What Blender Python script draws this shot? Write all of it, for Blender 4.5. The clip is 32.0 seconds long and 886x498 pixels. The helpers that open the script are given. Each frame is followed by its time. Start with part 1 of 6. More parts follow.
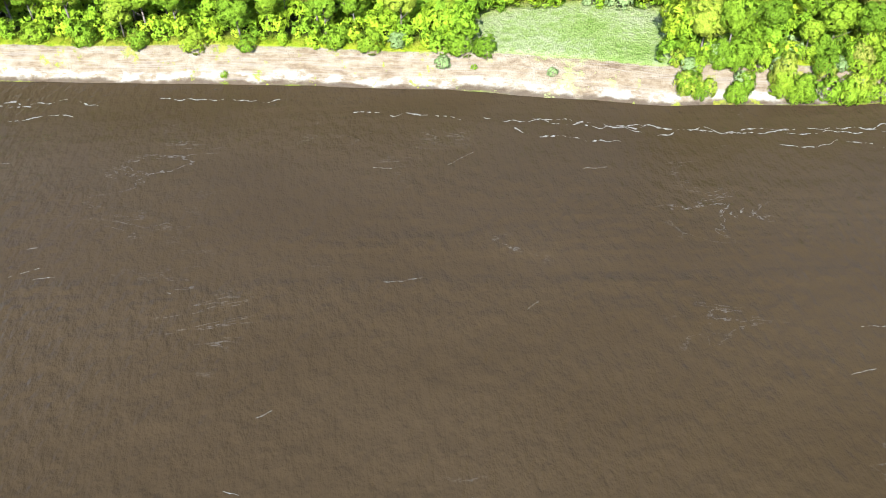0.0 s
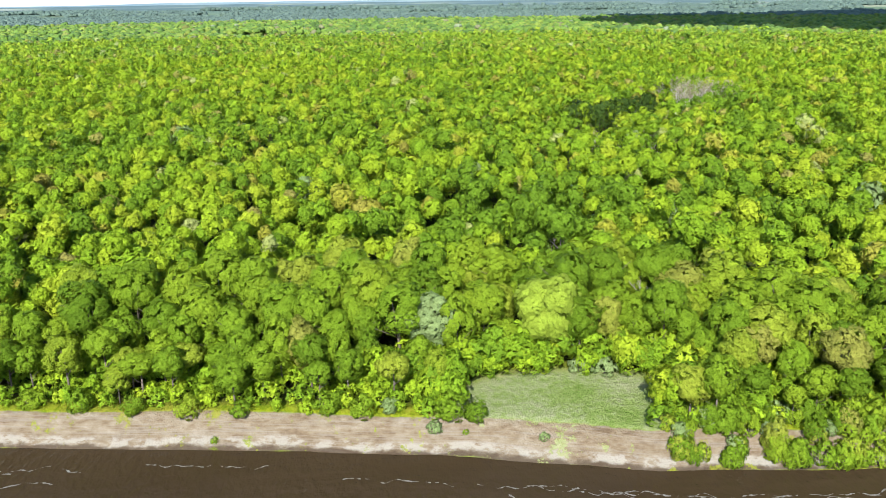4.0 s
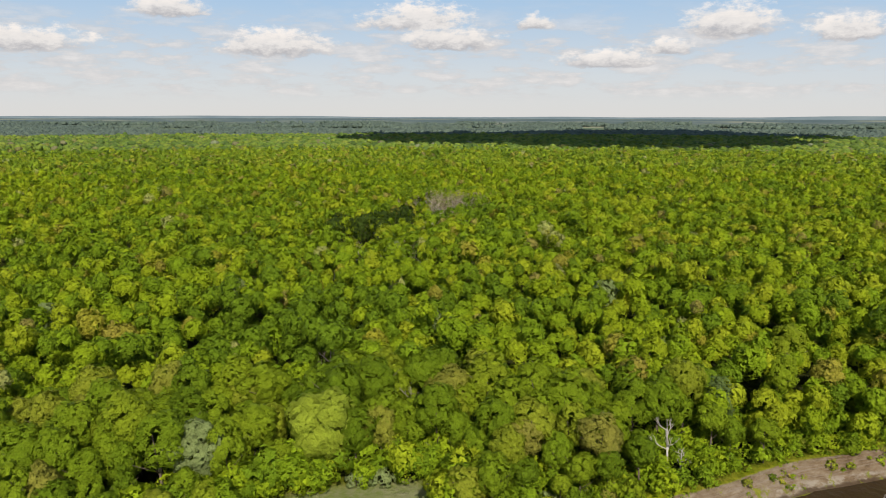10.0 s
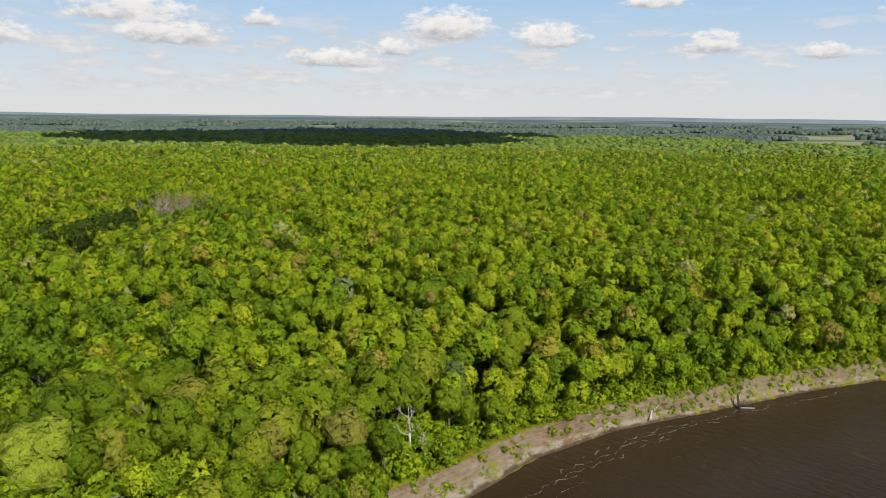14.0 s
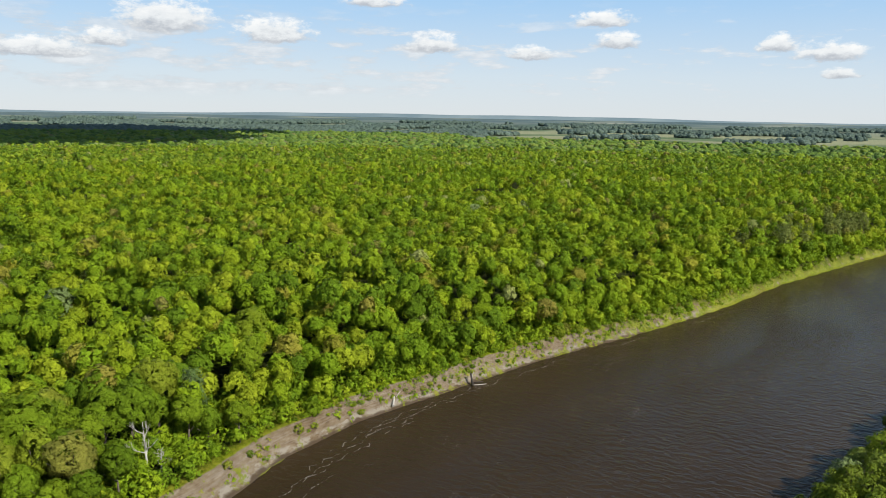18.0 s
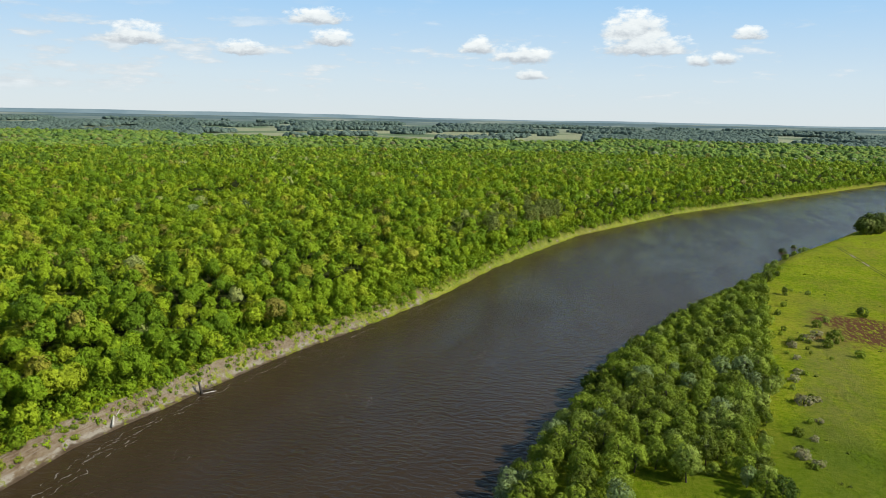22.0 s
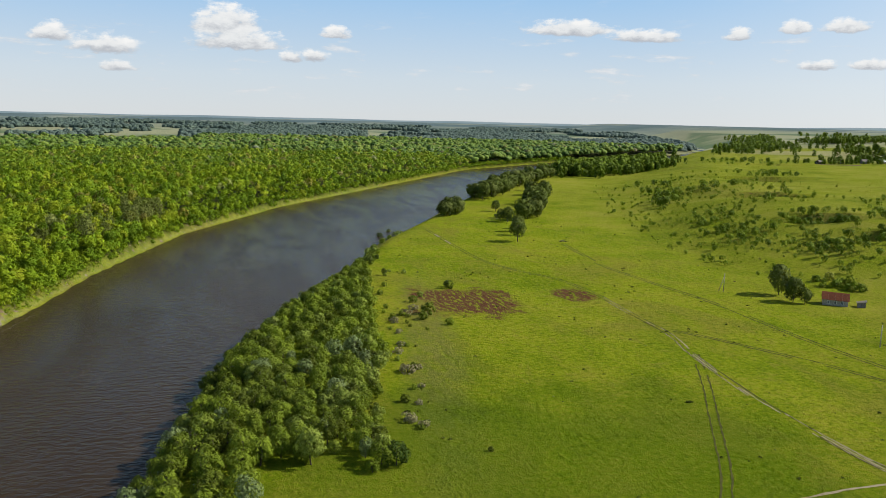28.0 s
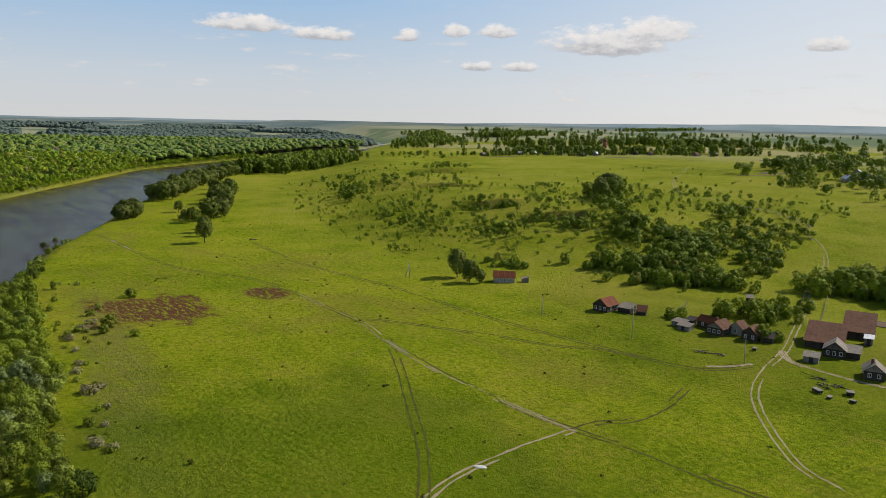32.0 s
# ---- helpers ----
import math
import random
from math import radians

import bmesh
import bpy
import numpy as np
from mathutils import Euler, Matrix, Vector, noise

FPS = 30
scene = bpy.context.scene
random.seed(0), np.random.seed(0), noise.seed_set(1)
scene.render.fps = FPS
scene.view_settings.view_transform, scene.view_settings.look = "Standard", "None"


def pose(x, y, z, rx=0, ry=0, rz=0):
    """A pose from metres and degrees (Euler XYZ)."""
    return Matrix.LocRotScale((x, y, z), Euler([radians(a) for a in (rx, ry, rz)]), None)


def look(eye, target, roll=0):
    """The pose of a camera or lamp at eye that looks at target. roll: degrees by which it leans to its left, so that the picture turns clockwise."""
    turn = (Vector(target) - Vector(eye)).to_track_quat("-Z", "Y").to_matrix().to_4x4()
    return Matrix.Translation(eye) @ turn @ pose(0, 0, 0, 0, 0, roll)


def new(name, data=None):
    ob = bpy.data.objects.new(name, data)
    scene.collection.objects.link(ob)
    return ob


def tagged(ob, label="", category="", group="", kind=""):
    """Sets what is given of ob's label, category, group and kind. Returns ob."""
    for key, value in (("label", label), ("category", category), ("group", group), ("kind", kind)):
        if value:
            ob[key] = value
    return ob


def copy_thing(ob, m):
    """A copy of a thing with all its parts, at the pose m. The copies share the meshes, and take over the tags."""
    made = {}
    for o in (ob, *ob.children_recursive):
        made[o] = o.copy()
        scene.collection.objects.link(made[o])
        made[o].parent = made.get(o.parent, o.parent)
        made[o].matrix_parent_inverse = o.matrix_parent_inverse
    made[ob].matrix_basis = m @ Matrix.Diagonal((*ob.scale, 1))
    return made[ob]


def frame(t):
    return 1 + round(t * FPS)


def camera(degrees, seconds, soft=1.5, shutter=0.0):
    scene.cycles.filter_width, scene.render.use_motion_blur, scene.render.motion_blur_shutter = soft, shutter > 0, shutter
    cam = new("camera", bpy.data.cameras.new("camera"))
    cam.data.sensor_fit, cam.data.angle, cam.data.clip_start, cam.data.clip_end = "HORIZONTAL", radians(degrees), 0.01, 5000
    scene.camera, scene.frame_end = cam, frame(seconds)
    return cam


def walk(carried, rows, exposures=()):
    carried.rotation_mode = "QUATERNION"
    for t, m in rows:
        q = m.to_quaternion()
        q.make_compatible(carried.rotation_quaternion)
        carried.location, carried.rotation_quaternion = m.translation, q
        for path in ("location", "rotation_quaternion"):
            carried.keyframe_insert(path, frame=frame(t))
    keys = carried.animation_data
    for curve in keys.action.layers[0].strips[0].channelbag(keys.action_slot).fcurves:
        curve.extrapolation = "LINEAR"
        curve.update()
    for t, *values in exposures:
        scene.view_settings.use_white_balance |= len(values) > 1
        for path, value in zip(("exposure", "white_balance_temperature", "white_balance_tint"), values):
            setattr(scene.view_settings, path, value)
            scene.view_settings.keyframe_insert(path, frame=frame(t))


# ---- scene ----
# ------------------------------------------------------------ the camera: a drone that hovers and turns
cam = camera(58.74, 32.0, soft=0.8)
# seconds, heading (clockwise from +y), tilt below level, lean to the right
TURNS = [
    (0, -0.00, 43.94, 1.30), (0.5, 0.28, 40.58, 1.27), (1, 0.35, 37.28, 1.23), (1.5, 0.55, 34.04, 1.17),
    (2, 0.72, 30.78, 1.10), (2.5, 0.85, 27.71, 1.06), (3, 1.00, 24.40, 0.97), (3.5, 1.12, 21.12, 0.88),
    (4, 1.23, 17.84, 0.80), (4.5, 1.36, 14.62, 0.71), (5.1, 2.35, 11.45, 0.56), (5.7, 4.15, 10.05, 0.40),
    (6.5, 6.68, 9.75, 0.24), (7, 7.68, 9.76, 0.21), (7.5, 8.70, 9.78, 0.17), (8, 9.82, 9.79, 0.13),
    (8.5, 11.31, 9.80, 0.08), (9, 13.76, 9.79, 0.01), (9.5, 16.24, 9.78, -0.05), (10, 18.56, 9.78, -0.11),
    (10.5, 20.91, 9.76, -0.18), (11, 23.36, 9.75, -0.25), (11.5, 25.93, 9.75, -0.31), (12, 28.49, 9.75, -0.37),
    (12.5, 31.03, 9.75, -0.44), (13, 33.35, 9.75, -0.51), (13.5, 35.59, 9.76, -0.59), (14, 37.80, 9.77, -0.66),
    (14.5, 40.04, 9.78, -0.74), (16.5, 49.49, 9.83, -0.80), (17, 52.03, 9.82, -0.83), (17.5, 54.53, 9.82, -0.87),
    (18, 57.06, 9.81, -0.92), (18.5, 59.60, 9.81, -0.96), (19, 62.13, 9.80, -1.01), (19.5, 64.66, 9.80, -1.04),
    (20, 67.09, 9.79, -1.08), (20.5, 69.57, 9.78, -1.11), (21, 72.12, 9.76, -1.14), (21.5, 74.60, 9.73, -1.16),
    (22, 77.10, 9.69, -1.18), (22.5, 79.62, 9.65, -1.20), (23, 82.39, 9.61, -1.22), (23.5, 85.34, 9.58, -1.25),
    (24, 88.23, 9.56, -1.27), (24.5, 90.87, 9.54, -1.29), (25, 93.15, 9.54, -1.30), (25.5, 95.21, 9.54, -1.32),
    (27.5, 103.07, 9.50, -1.40), (28, 105.39, 9.46, -1.41), (28.5, 107.90, 9.42, -1.41), (29, 110.47, 9.38, -1.41),
    (29.5, 113.00, 9.35, -1.41), (30, 115.53, 9.33, -1.41), (30.5, 118.25, 9.30, -1.40), (31, 121.35, 9.27, -1.39),
    (31.5, 124.65, 9.24, -1.37), (32, 127.89, 9.20, -1.34),
]


def hover(heading, tilt, lean):
    h, p = radians(heading), radians(tilt)
    way = Vector((math.sin(h) * math.cos(p), math.cos(h) * math.cos(p), -math.sin(p)))
    eye = Vector((0, 0, 62.0))
    return look(eye, eye + way * 100, -lean)


EXPOSURES = [(0.0, 2.00, 5500, 6), (1.0, 1.82, 5550, 7), (2.5, 1.46, 5800, 7), (4.0, 1.22, 5850, 7), (4.6, 0.98, 6100, 7), (6.2, 0.14, 6900, 12), (9.0, 0.13, 6950, 13), (13.0, 0.16, 6850, 12), (18.0, 0.27, 6400, 8),
             (23.0, 0.29, 6300, 5), (28.0, 0.18, 6500, 9), (30.0, 0.12, 6600, 10), (32.0, 0.02, 6750, 12)]
walk(cam, [(t, hover(h, p, r)) for t, h, p, r in TURNS], EXPOSURES)

# ------------------------------------------------------------ sky and sun
SUN_AZ, SUN_EL = 190.0, 37.0
world = bpy.data.worlds.new("sky")
scene.world = world
world.use_nodes = True


class Nodes:
    """A short hand for node trees."""

    def __init__(self, tree):
        self.tree = tree
        tree.nodes.clear()

    def add(self, kind, operation=None):
        node = self.tree.nodes.new(kind)
        if operation:
            node.operation = operation
        return node

    def put(self, socket, value):
        if isinstance(value, bpy.types.NodeSocket):
            self.tree.links.new(value, socket)
        elif value is not None:
            socket.default_value = value

    def math(self, op, a, b=None, c=None, clamp=False):
        node = self.add("ShaderNodeMath", op)
        node.use_clamp = clamp
        for socket, value in zip(node.inputs, (a, b, c)):
            self.put(socket, value)
        return node.outputs[0]

    def vec(self, op, a, b=None):
        node = self.add("ShaderNodeVectorMath", op)
        self.put(node.inputs[0], a)
        self.put(node.inputs[1], b)
        return node.outputs["Value"] if op in ("LENGTH", "DOT_PRODUCT") else node.outputs[0]

    def noise(self, where, scale, detail=3, rough=0.55, distort=0.0):
        node = self.add("ShaderNodeTexNoise")
        self.put(node.inputs["Vector"], where)
        for key, value in (("Scale", scale), ("Detail", detail), ("Roughness", rough), ("Distortion", distort)):
            node.inputs[key].default_value = value
        return node.outputs[0]

    def ramp(self, value, stops, mode="LINEAR"):
        node = self.add("ShaderNodeValToRGB")
        node.color_ramp.interpolation = mode
        while len(node.color_ramp.elements) < len(stops):
            node.color_ramp.elements.new(0.5)
        for e, (at, colour) in zip(node.color_ramp.elements, stops):
            e.position, e.color = at, (*colour, 1) if len(colour) == 3 else colour
        self.put(node.inputs[0], value)
        return node.outputs[0]

    def step(self, value, low, high, to_low=0.0, to_high=1.0):
        node = self.add("ShaderNodeMapRange")
        node.interpolation_type = "SMOOTHSTEP"
        for socket, v in zip(node.inputs, (value, low, high, to_low, to_high)):
            self.put(socket, v)
        return node.outputs[0]

    def mix(self, factor, a, b, blend="MIX"):
        node = self.add("ShaderNodeMix")
        node.data_type, node.blend_type = "RGBA", blend
        self.put(node.inputs[0], factor)
        for socket, v in ((node.inputs[6], a), (node.inputs[7], b)):
            self.put(socket, (*v, 1) if isinstance(v, tuple) and len(v) == 3 else v)
        return node.outputs[2]


def build_sky():
    n = Nodes(world.node_tree)
    sky = n.add("ShaderNodeTexSky")
    sky.sky_type, sky.sun_disc = "NISHITA", False
    sky.sun_elevation, sky.sun_rotation = radians(SUN_EL), radians(SUN_AZ)
    sky.altitude, sky.air_density, sky.dust_density, sky.ozone_density = 100, 1.0, 0.35, 2.6
    way = n.add("ShaderNodeTexCoord").outputs["Generated"]
    split = n.add("ShaderNodeSeparateXYZ")
    n.put(split.inputs[0], way)
    # heading and elevation, degrees
    head = n.math("MULTIPLY", n.math("ARCTAN2", split.outputs[0], split.outputs[1]), 57.2958)
    elev = n.math("MULTIPLY", n.math("ARCSINE", split.outputs[2]), 57.2958)
    place = n.add("ShaderNodeCombineXYZ")
    n.put(place.inputs[0], head)
    n.put(place.inputs[1], n.math("MULTIPLY", elev, 1.9))
    rag = n.math("SUBTRACT", n.noise(place.outputs[0], 0.9, 6, 0.62), 0.5)
    rag2 = n.math("SUBTRACT", n.noise(place.outputs[0], 0.28, 3, 0.5), 0.5)
    body = weight = lifted = None
    for az, base, wide, tall in CLOUDS:
        wide, tall, base = wide * 1.15, tall * 1.2, base - (1.05 if az < 110 else 0.6)
        u = n.math("DIVIDE", n.math("SUBTRACT", head, az), wide)
        v = n.math("DIVIDE", n.math("SUBTRACT", elev, base + tall * 0.28), tall)
        v = n.math("MAXIMUM", v, n.math("MULTIPLY", v, -2.6))
        d = n.math("SUBTRACT", 1.0, n.math("SQRT", n.math("ADD", n.math("MULTIPLY", u, u), n.math("MULTIPLY", v, v))))
        body = d if body is None else n.math("MAXIMUM", body, d)
        solid = n.math("MAXIMUM", d, 0.0)
        low = n.math("MULTIPLY", solid, n.math("DIVIDE", n.math("SUBTRACT", elev, base), tall))
        weight = solid if weight is None else n.math("ADD", weight, solid)
        lifted = low if lifted is None else n.math("ADD", lifted, low)
    cover = n.step(n.math("ADD", n.math("ADD", body, n.math("MULTIPLY", rag, 1.5)), n.math("MULTIPLY", rag2, 0.6)), 0.10, 0.55)
    # small far clouds in rows, more of them to the north
    band = n.add("ShaderNodeCombineXYZ")
    n.put(band.inputs[0], n.math("MULTIPLY", head, 0.26))
    n.put(band.inputs[1], n.math("MULTIPLY", elev, 1.05))
    small = n.noise(band.outputs[0], 1.0, 5, 0.6)
    north = n.step(n.math("COSINE", n.math("MULTIPLY", n.math("SUBTRACT", head, 5.0), 0.01745)), 0.15, 0.95, 0.56, 0.43)
    rows = n.math("MULTIPLY", n.step(small, north, n.math("ADD", north, 0.16)), n.step(elev, 0.6, 1.8, 0.0, 0.85))
    rows = n.math("MULTIPLY", rows, n.step(elev, 4.5, 7.5, 1.0, 0.10))
    rise = n.math("DIVIDE", lifted, n.math("ADD", weight, 0.02))
    tone = n.ramp(n.math("ADD", n.math("MULTIPLY", rise, 0.8), n.math("MULTIPLY", rag, 1.1)), [(0.04, (4.5, 4.7, 5.1)), (0.36, (7.4, 7.5, 7.6)), (0.75, (8.7, 8.6, 8.5))])
    tuft = n.ramp(n.math("ADD", small, n.math("MULTIPLY", rag, 0.4)), [(0.45, (5.4, 5.6, 5.9)), (0.72, (7.6, 7.6, 7.7))])
    low_sky = n.ramp(n.math("DIVIDE", elev, 12.0), [(0.0, (6.4, 6.75, 7.05)), (0.22, (5.8, 6.6, 7.4)), (0.75, (3.0, 5.25, 8.0))])
    sunward = n.step(n.math("COSINE", n.math("MULTIPLY", n.math("SUBTRACT", head, SUN_AZ), 0.017453)), 0.25, 1.0, 0.0, 0.75)
    low_sky = n.mix(sunward, low_sky, (8.4, 8.6, 8.8))
    base = n.mix(n.step(elev, 22.0, 9.0, 0.0, 0.92), sky.outputs[0], low_sky)
    base = n.mix(n.math("MULTIPLY", rows, 0.85), base, tuft)
    base = n.mix(n.math("MULTIPLY", cover, 0.96), base, tone)
    back = n.add("ShaderNodeBackground")
    n.put(back.inputs[0], base)
    back.inputs[1].default_value = 0.095
    out = n.add("ShaderNodeOutputWorld")
    n.put(out.inputs[0], back.outputs[0])


# cumulus clouds: heading, base elevation, half width, height, all in degrees
CLOUDS = [
    (-17, 5.5, 4, 1.0), (-9, 4.9, 5, 1.3), (0, 7.3, 3, 1.2), (7, 4.9, 4.5, 1.5), (17, 6.7, 4.5, 1.6), (19, 5.4, 4, 1.4), (25, 6.8, 1.8, 0.9), (30, 4.2, 4, 1.0),
    (38, 6.0, 3.6, 1.8), (34, 5.0, 2.4, 1.0), (45, 5.6, 3.0, 1.4), (56, 5.2, 2.6, 1.1), (63, 4.8, 2.0, 0.8), (52, 8.2, 2.5, 0.7), (68, 7.0, 2.3, 0.9), (69, 5.6, 1.8, 0.9),
    (79.3, 5.3, 1.4, 0.9), (82.5, 4.7, 2.4, 1.0), (90, 6.2, 2.6, 1.7), (91, 5.3, 3.6, 1.1), (97.5, 6.3, 1.3, 0.7), (83, 3.6, 1.2, 0.6), (94.5, 4.6, 1.0, 0.7), (96, 4.7, 1.2, 0.7),
    (114, 6.4, 3.2, 0.9), (119, 6.0, 3.0, 0.7), (125, 6.1, 1.0, 0.7), (128.5, 6.5, 1.0, 0.7), (131.5, 6.5, 1.6, 0.7), (139, 5.4, 5.0, 1.5), (142, 6.2, 3.2, 1.3), (130, 4.2, 1.6, 0.5),
    (133, 4.2, 1.5, 0.6), (153, 5.6, 1.5, 0.7),
]
build_sky()

sun = new("sun", bpy.data.lights.new("sun", "SUN"))
sun.data.energy, sun.data.angle, sun.data.color = 5.0, radians(0.53), (1.0, 0.95, 0.86)
to_sun = Vector((math.sin(radians(SUN_AZ)) * math.cos(radians(SUN_EL)), math.cos(radians(SUN_AZ)) * math.cos(radians(SUN_EL)), math.sin(radians(SUN_EL))))
sun.matrix_world = look(to_sun * 300, (0, 0, 0))

# ------------------------------------------------------------ the plan
MEADOW = 4.0
# water's edge of the wooded bank and of the meadow bank, from west to east
BANK_N = np.array([(-5000, 620), (-2200, 360), (-900, 190), (-400, 128), (-200, 112), (-110, 105), (-63, 102), (-30, 100), (2, 97), (31, 92),
                   (56, 91), (78, 92), (97, 96), (119, 96), (147, 90), (180, 83), (214, 72), (256, 61), (319, 50), (419, 23),
                   (541, -34), (734, -158), (925, -280), (1078, -445), (1250, -650), (1420, -880), (1640, -1060), (2000, -1250), (5000, -2300)], float)
BANK_S = np.array([(-5000, 480), (-2200, 240), (-900, 85), (-400, 32), (-200, 16), (-110, 10), (-40, 11), (20, 17), (70, 21), (108, 20),
                   (128, 15.5), (150, 12), (190, 4), (236, -13), (292, -38), (378, -71), (456, -113), (560, -165), (650, -218), (770, -292),
                   (905, -420), (1100, -640), (1300, -900), (1540, -1110), (1950, -1330), (5000, -2450)], float)
HILL_FOOT = np.array([(5000, -1900), (2600, -1250), (1500, -900), (1000, -560), (700, -345), (599, -285), (420, -215), (340, -192), (250, -188), (192, -205),
                      (157, -214), (120, -238), (60, -252), (-100, -262), (-400, -275), (-5000, -600)], float)
# small pools of an old river arm in the wood: centre, half axes, turn
POOLS = [(112, 352, 22, 5, 0.9), (430, 236, 34, 7, 0.2)]


def smooth(a):
    a = np.clip(a, 0, 1)
    return a * a * (3 - 2 * a)


def line_distance(x, y, line):
    best = np.full(x.shape, 1e9)
    for (ax, ay), (bx, by) in zip(line[:-1], line[1:]):
        dx, dy = bx - ax, by - ay
        u = np.clip(((x - ax) * dx + (y - ay) * dy) / (dx * dx + dy * dy), 0, 1)
        best = np.minimum(best, np.hypot(x - ax - u * dx, y - ay - u * dy))
    return best


def line_y(x, line):
    order = np.argsort(line[:, 0])
    return np.interp(x, line[order, 0], line[order, 1])


def waves2(x, y, size, seed):
    """A cheap smooth noise in -1 to 1 from a few sines."""
    rng = np.random.RandomState(seed)
    total = 0
    for k in range(5):
        a, p = rng.uniform(0, 6.28, 2)
        w = 6.283 / (size * rng.uniform(0.6, 1.6))
        total = total + np.sin(w * (x * np.cos(a) + y * np.sin(a)) + p + 0.8 * np.sin(w * 0.7 * (y * np.cos(a) - x * np.sin(a)) + 2 * p))
    return total / 5


SCARPS = [(325, -287, 15, 7, 0.83), (424, -330.5, 20, 9, 0.83), (547, -413, 26, 12, 0.83), (272, -279.5, 15, 6, 0.83), (736, -563, 32, 14, 0.83)]


def height(x, y):
    x, y = np.asarray(x, float), np.asarray(y, float)
    yn, ys = line_y(x, BANK_N), line_y(x, BANK_S)
    dn, ds = line_distance(x, y, BANK_N), line_distance(x, y, BANK_S)
    wet = (y < yn) & (y > ys)
    north = y >= yn
    wob = waves2(x, y, 14, 5)
    zn = MEADOW * smooth((dn + 0.5 * wob) / (4.6 + 1.2 * waves2(x, y, 30, 6))) + 0.5 * waves2(x, y, 60, 1) * smooth((dn - 12) / 20)
    zs = MEADOW * smooth((ds + 0.3) / 9.0) + 0.22 * waves2(x, y, 45, 2) * smooth((ds - 10) / 20)
    foot_y = line_y(x, HILL_FOOT)
    dh = np.where(y < foot_y, line_distance(x, y, HILL_FOOT), 0)
    steep = smooth((x + 0.2 * y - 60) / 160)
    rise = (16 * smooth((dh + 5 * waves2(x, y, 70, 3)) / (230 - 115 * steep)) + 11 * smooth((dh - 100) / 420)) * (dh > 0)
    rise = rise + 1.6 * waves2(x, y, 110, 4) * smooth(dh / 60)
    for cx, cy, rx, ry, turn in SCARPS:
        u = (x - cx) * np.cos(turn) + (y - cy) * np.sin(turn)
        v = -(x - cx) * np.sin(turn) + (y - cy) * np.cos(turn)
        bowl = np.exp(-(u / rx) ** 2) * smooth((v + ry * 0.9) / 3.5) * smooth((ry * 2.6 - v) / (ry * 2.2))
        rise = rise - 6.5 * bowl
    zs = zs + rise
    r = np.hypot(x, y)
    zn = zn + 27 * smooth((r - 2300) / 2700)
    zs = zs + np.where(dh > 0, 20 * smooth((r - 1800) / 2800), 27 * smooth((r - 2600) / 2400))
    bed = -0.35 * np.minimum(np.minimum(dn, ds), 8) - 0.05
    z = np.where(wet, bed, np.where(north, zn, zs))
    for cx, cy, rx, ry, turn in POOLS:
        u = (x - cx) * np.cos(turn) + (y - cy) * np.sin(turn)
        v = -(x - cx) * np.sin(turn) + (y - cy) * np.cos(turn)
        z = z - 2.2 * smooth((1.25 - np.hypot(u / rx, v / ry)) / 0.5)
    return z


def height_at(x, y):
    return float(height(np.array([x]), np.array([y]))[0])
# ------------------------------------------------------------ materials
def material(name):
    m = bpy.data.materials.new(name)
    m.use_nodes = True
    return m, Nodes(m.node_tree)


def finish(n, colour, rough=0.8, bump=None, depth=0.1, spec=0.3, metal=0.0, through_light=0.0, through_colour=None):
    b = n.add("ShaderNodeBsdfPrincipled")
    n.put(b.inputs["Base Color"], (*colour, 1) if isinstance(colour, tuple) else colour)
    n.put(b.inputs["Roughness"], rough)
    b.inputs["Specular IOR Level"].default_value = spec
    b.inputs["Metallic"].default_value = metal
    if bump is not None:
        bm = n.add("ShaderNodeBump")
        bm.inputs["Distance"].default_value = depth
        n.put(bm.inputs["Height"], bump)
        n.put(b.inputs["Normal"], bm.outputs[0])
    shader = b.outputs[0]
    if through_light:
        t = n.add("ShaderNodeBsdfTranslucent")
        n.put(t.inputs[0], through_colour if through_colour is not None else colour)
        mix = n.add("ShaderNodeMixShader")
        mix.inputs[0].default_value = through_light
        n.put(mix.inputs[1], shader)
        n.put(mix.inputs[2], t.outputs[0])
        shader = mix.outputs[0]
    out = n.add("ShaderNodeOutputMaterial")
    n.put(out.inputs[0], shader)


def here(n):
    return n.add("ShaderNodeNewGeometry").outputs["Position"]


def grained(name, low, high, scale, rough=0.8, depth=0.02, spec=0.3, metal=0.0, stretch=(1, 1, 1)):
    """A plain surface with grain and stains at two sizes."""
    m, n = material(name)
    at = n.vec("MULTIPLY", n.add("ShaderNodeTexCoord").outputs["Object"], stretch)
    fine, broad = n.noise(at, scale, 5, 0.65), n.noise(at, scale * 0.13, 3)
    f = n.math("ADD", n.math("MULTIPLY", fine, 0.6), n.math("MULTIPLY", broad, 0.4))
    finish(n, n.ramp(f, [(0.3, low), (0.7, high)]), rough, fine, depth, spec, metal)
    return m


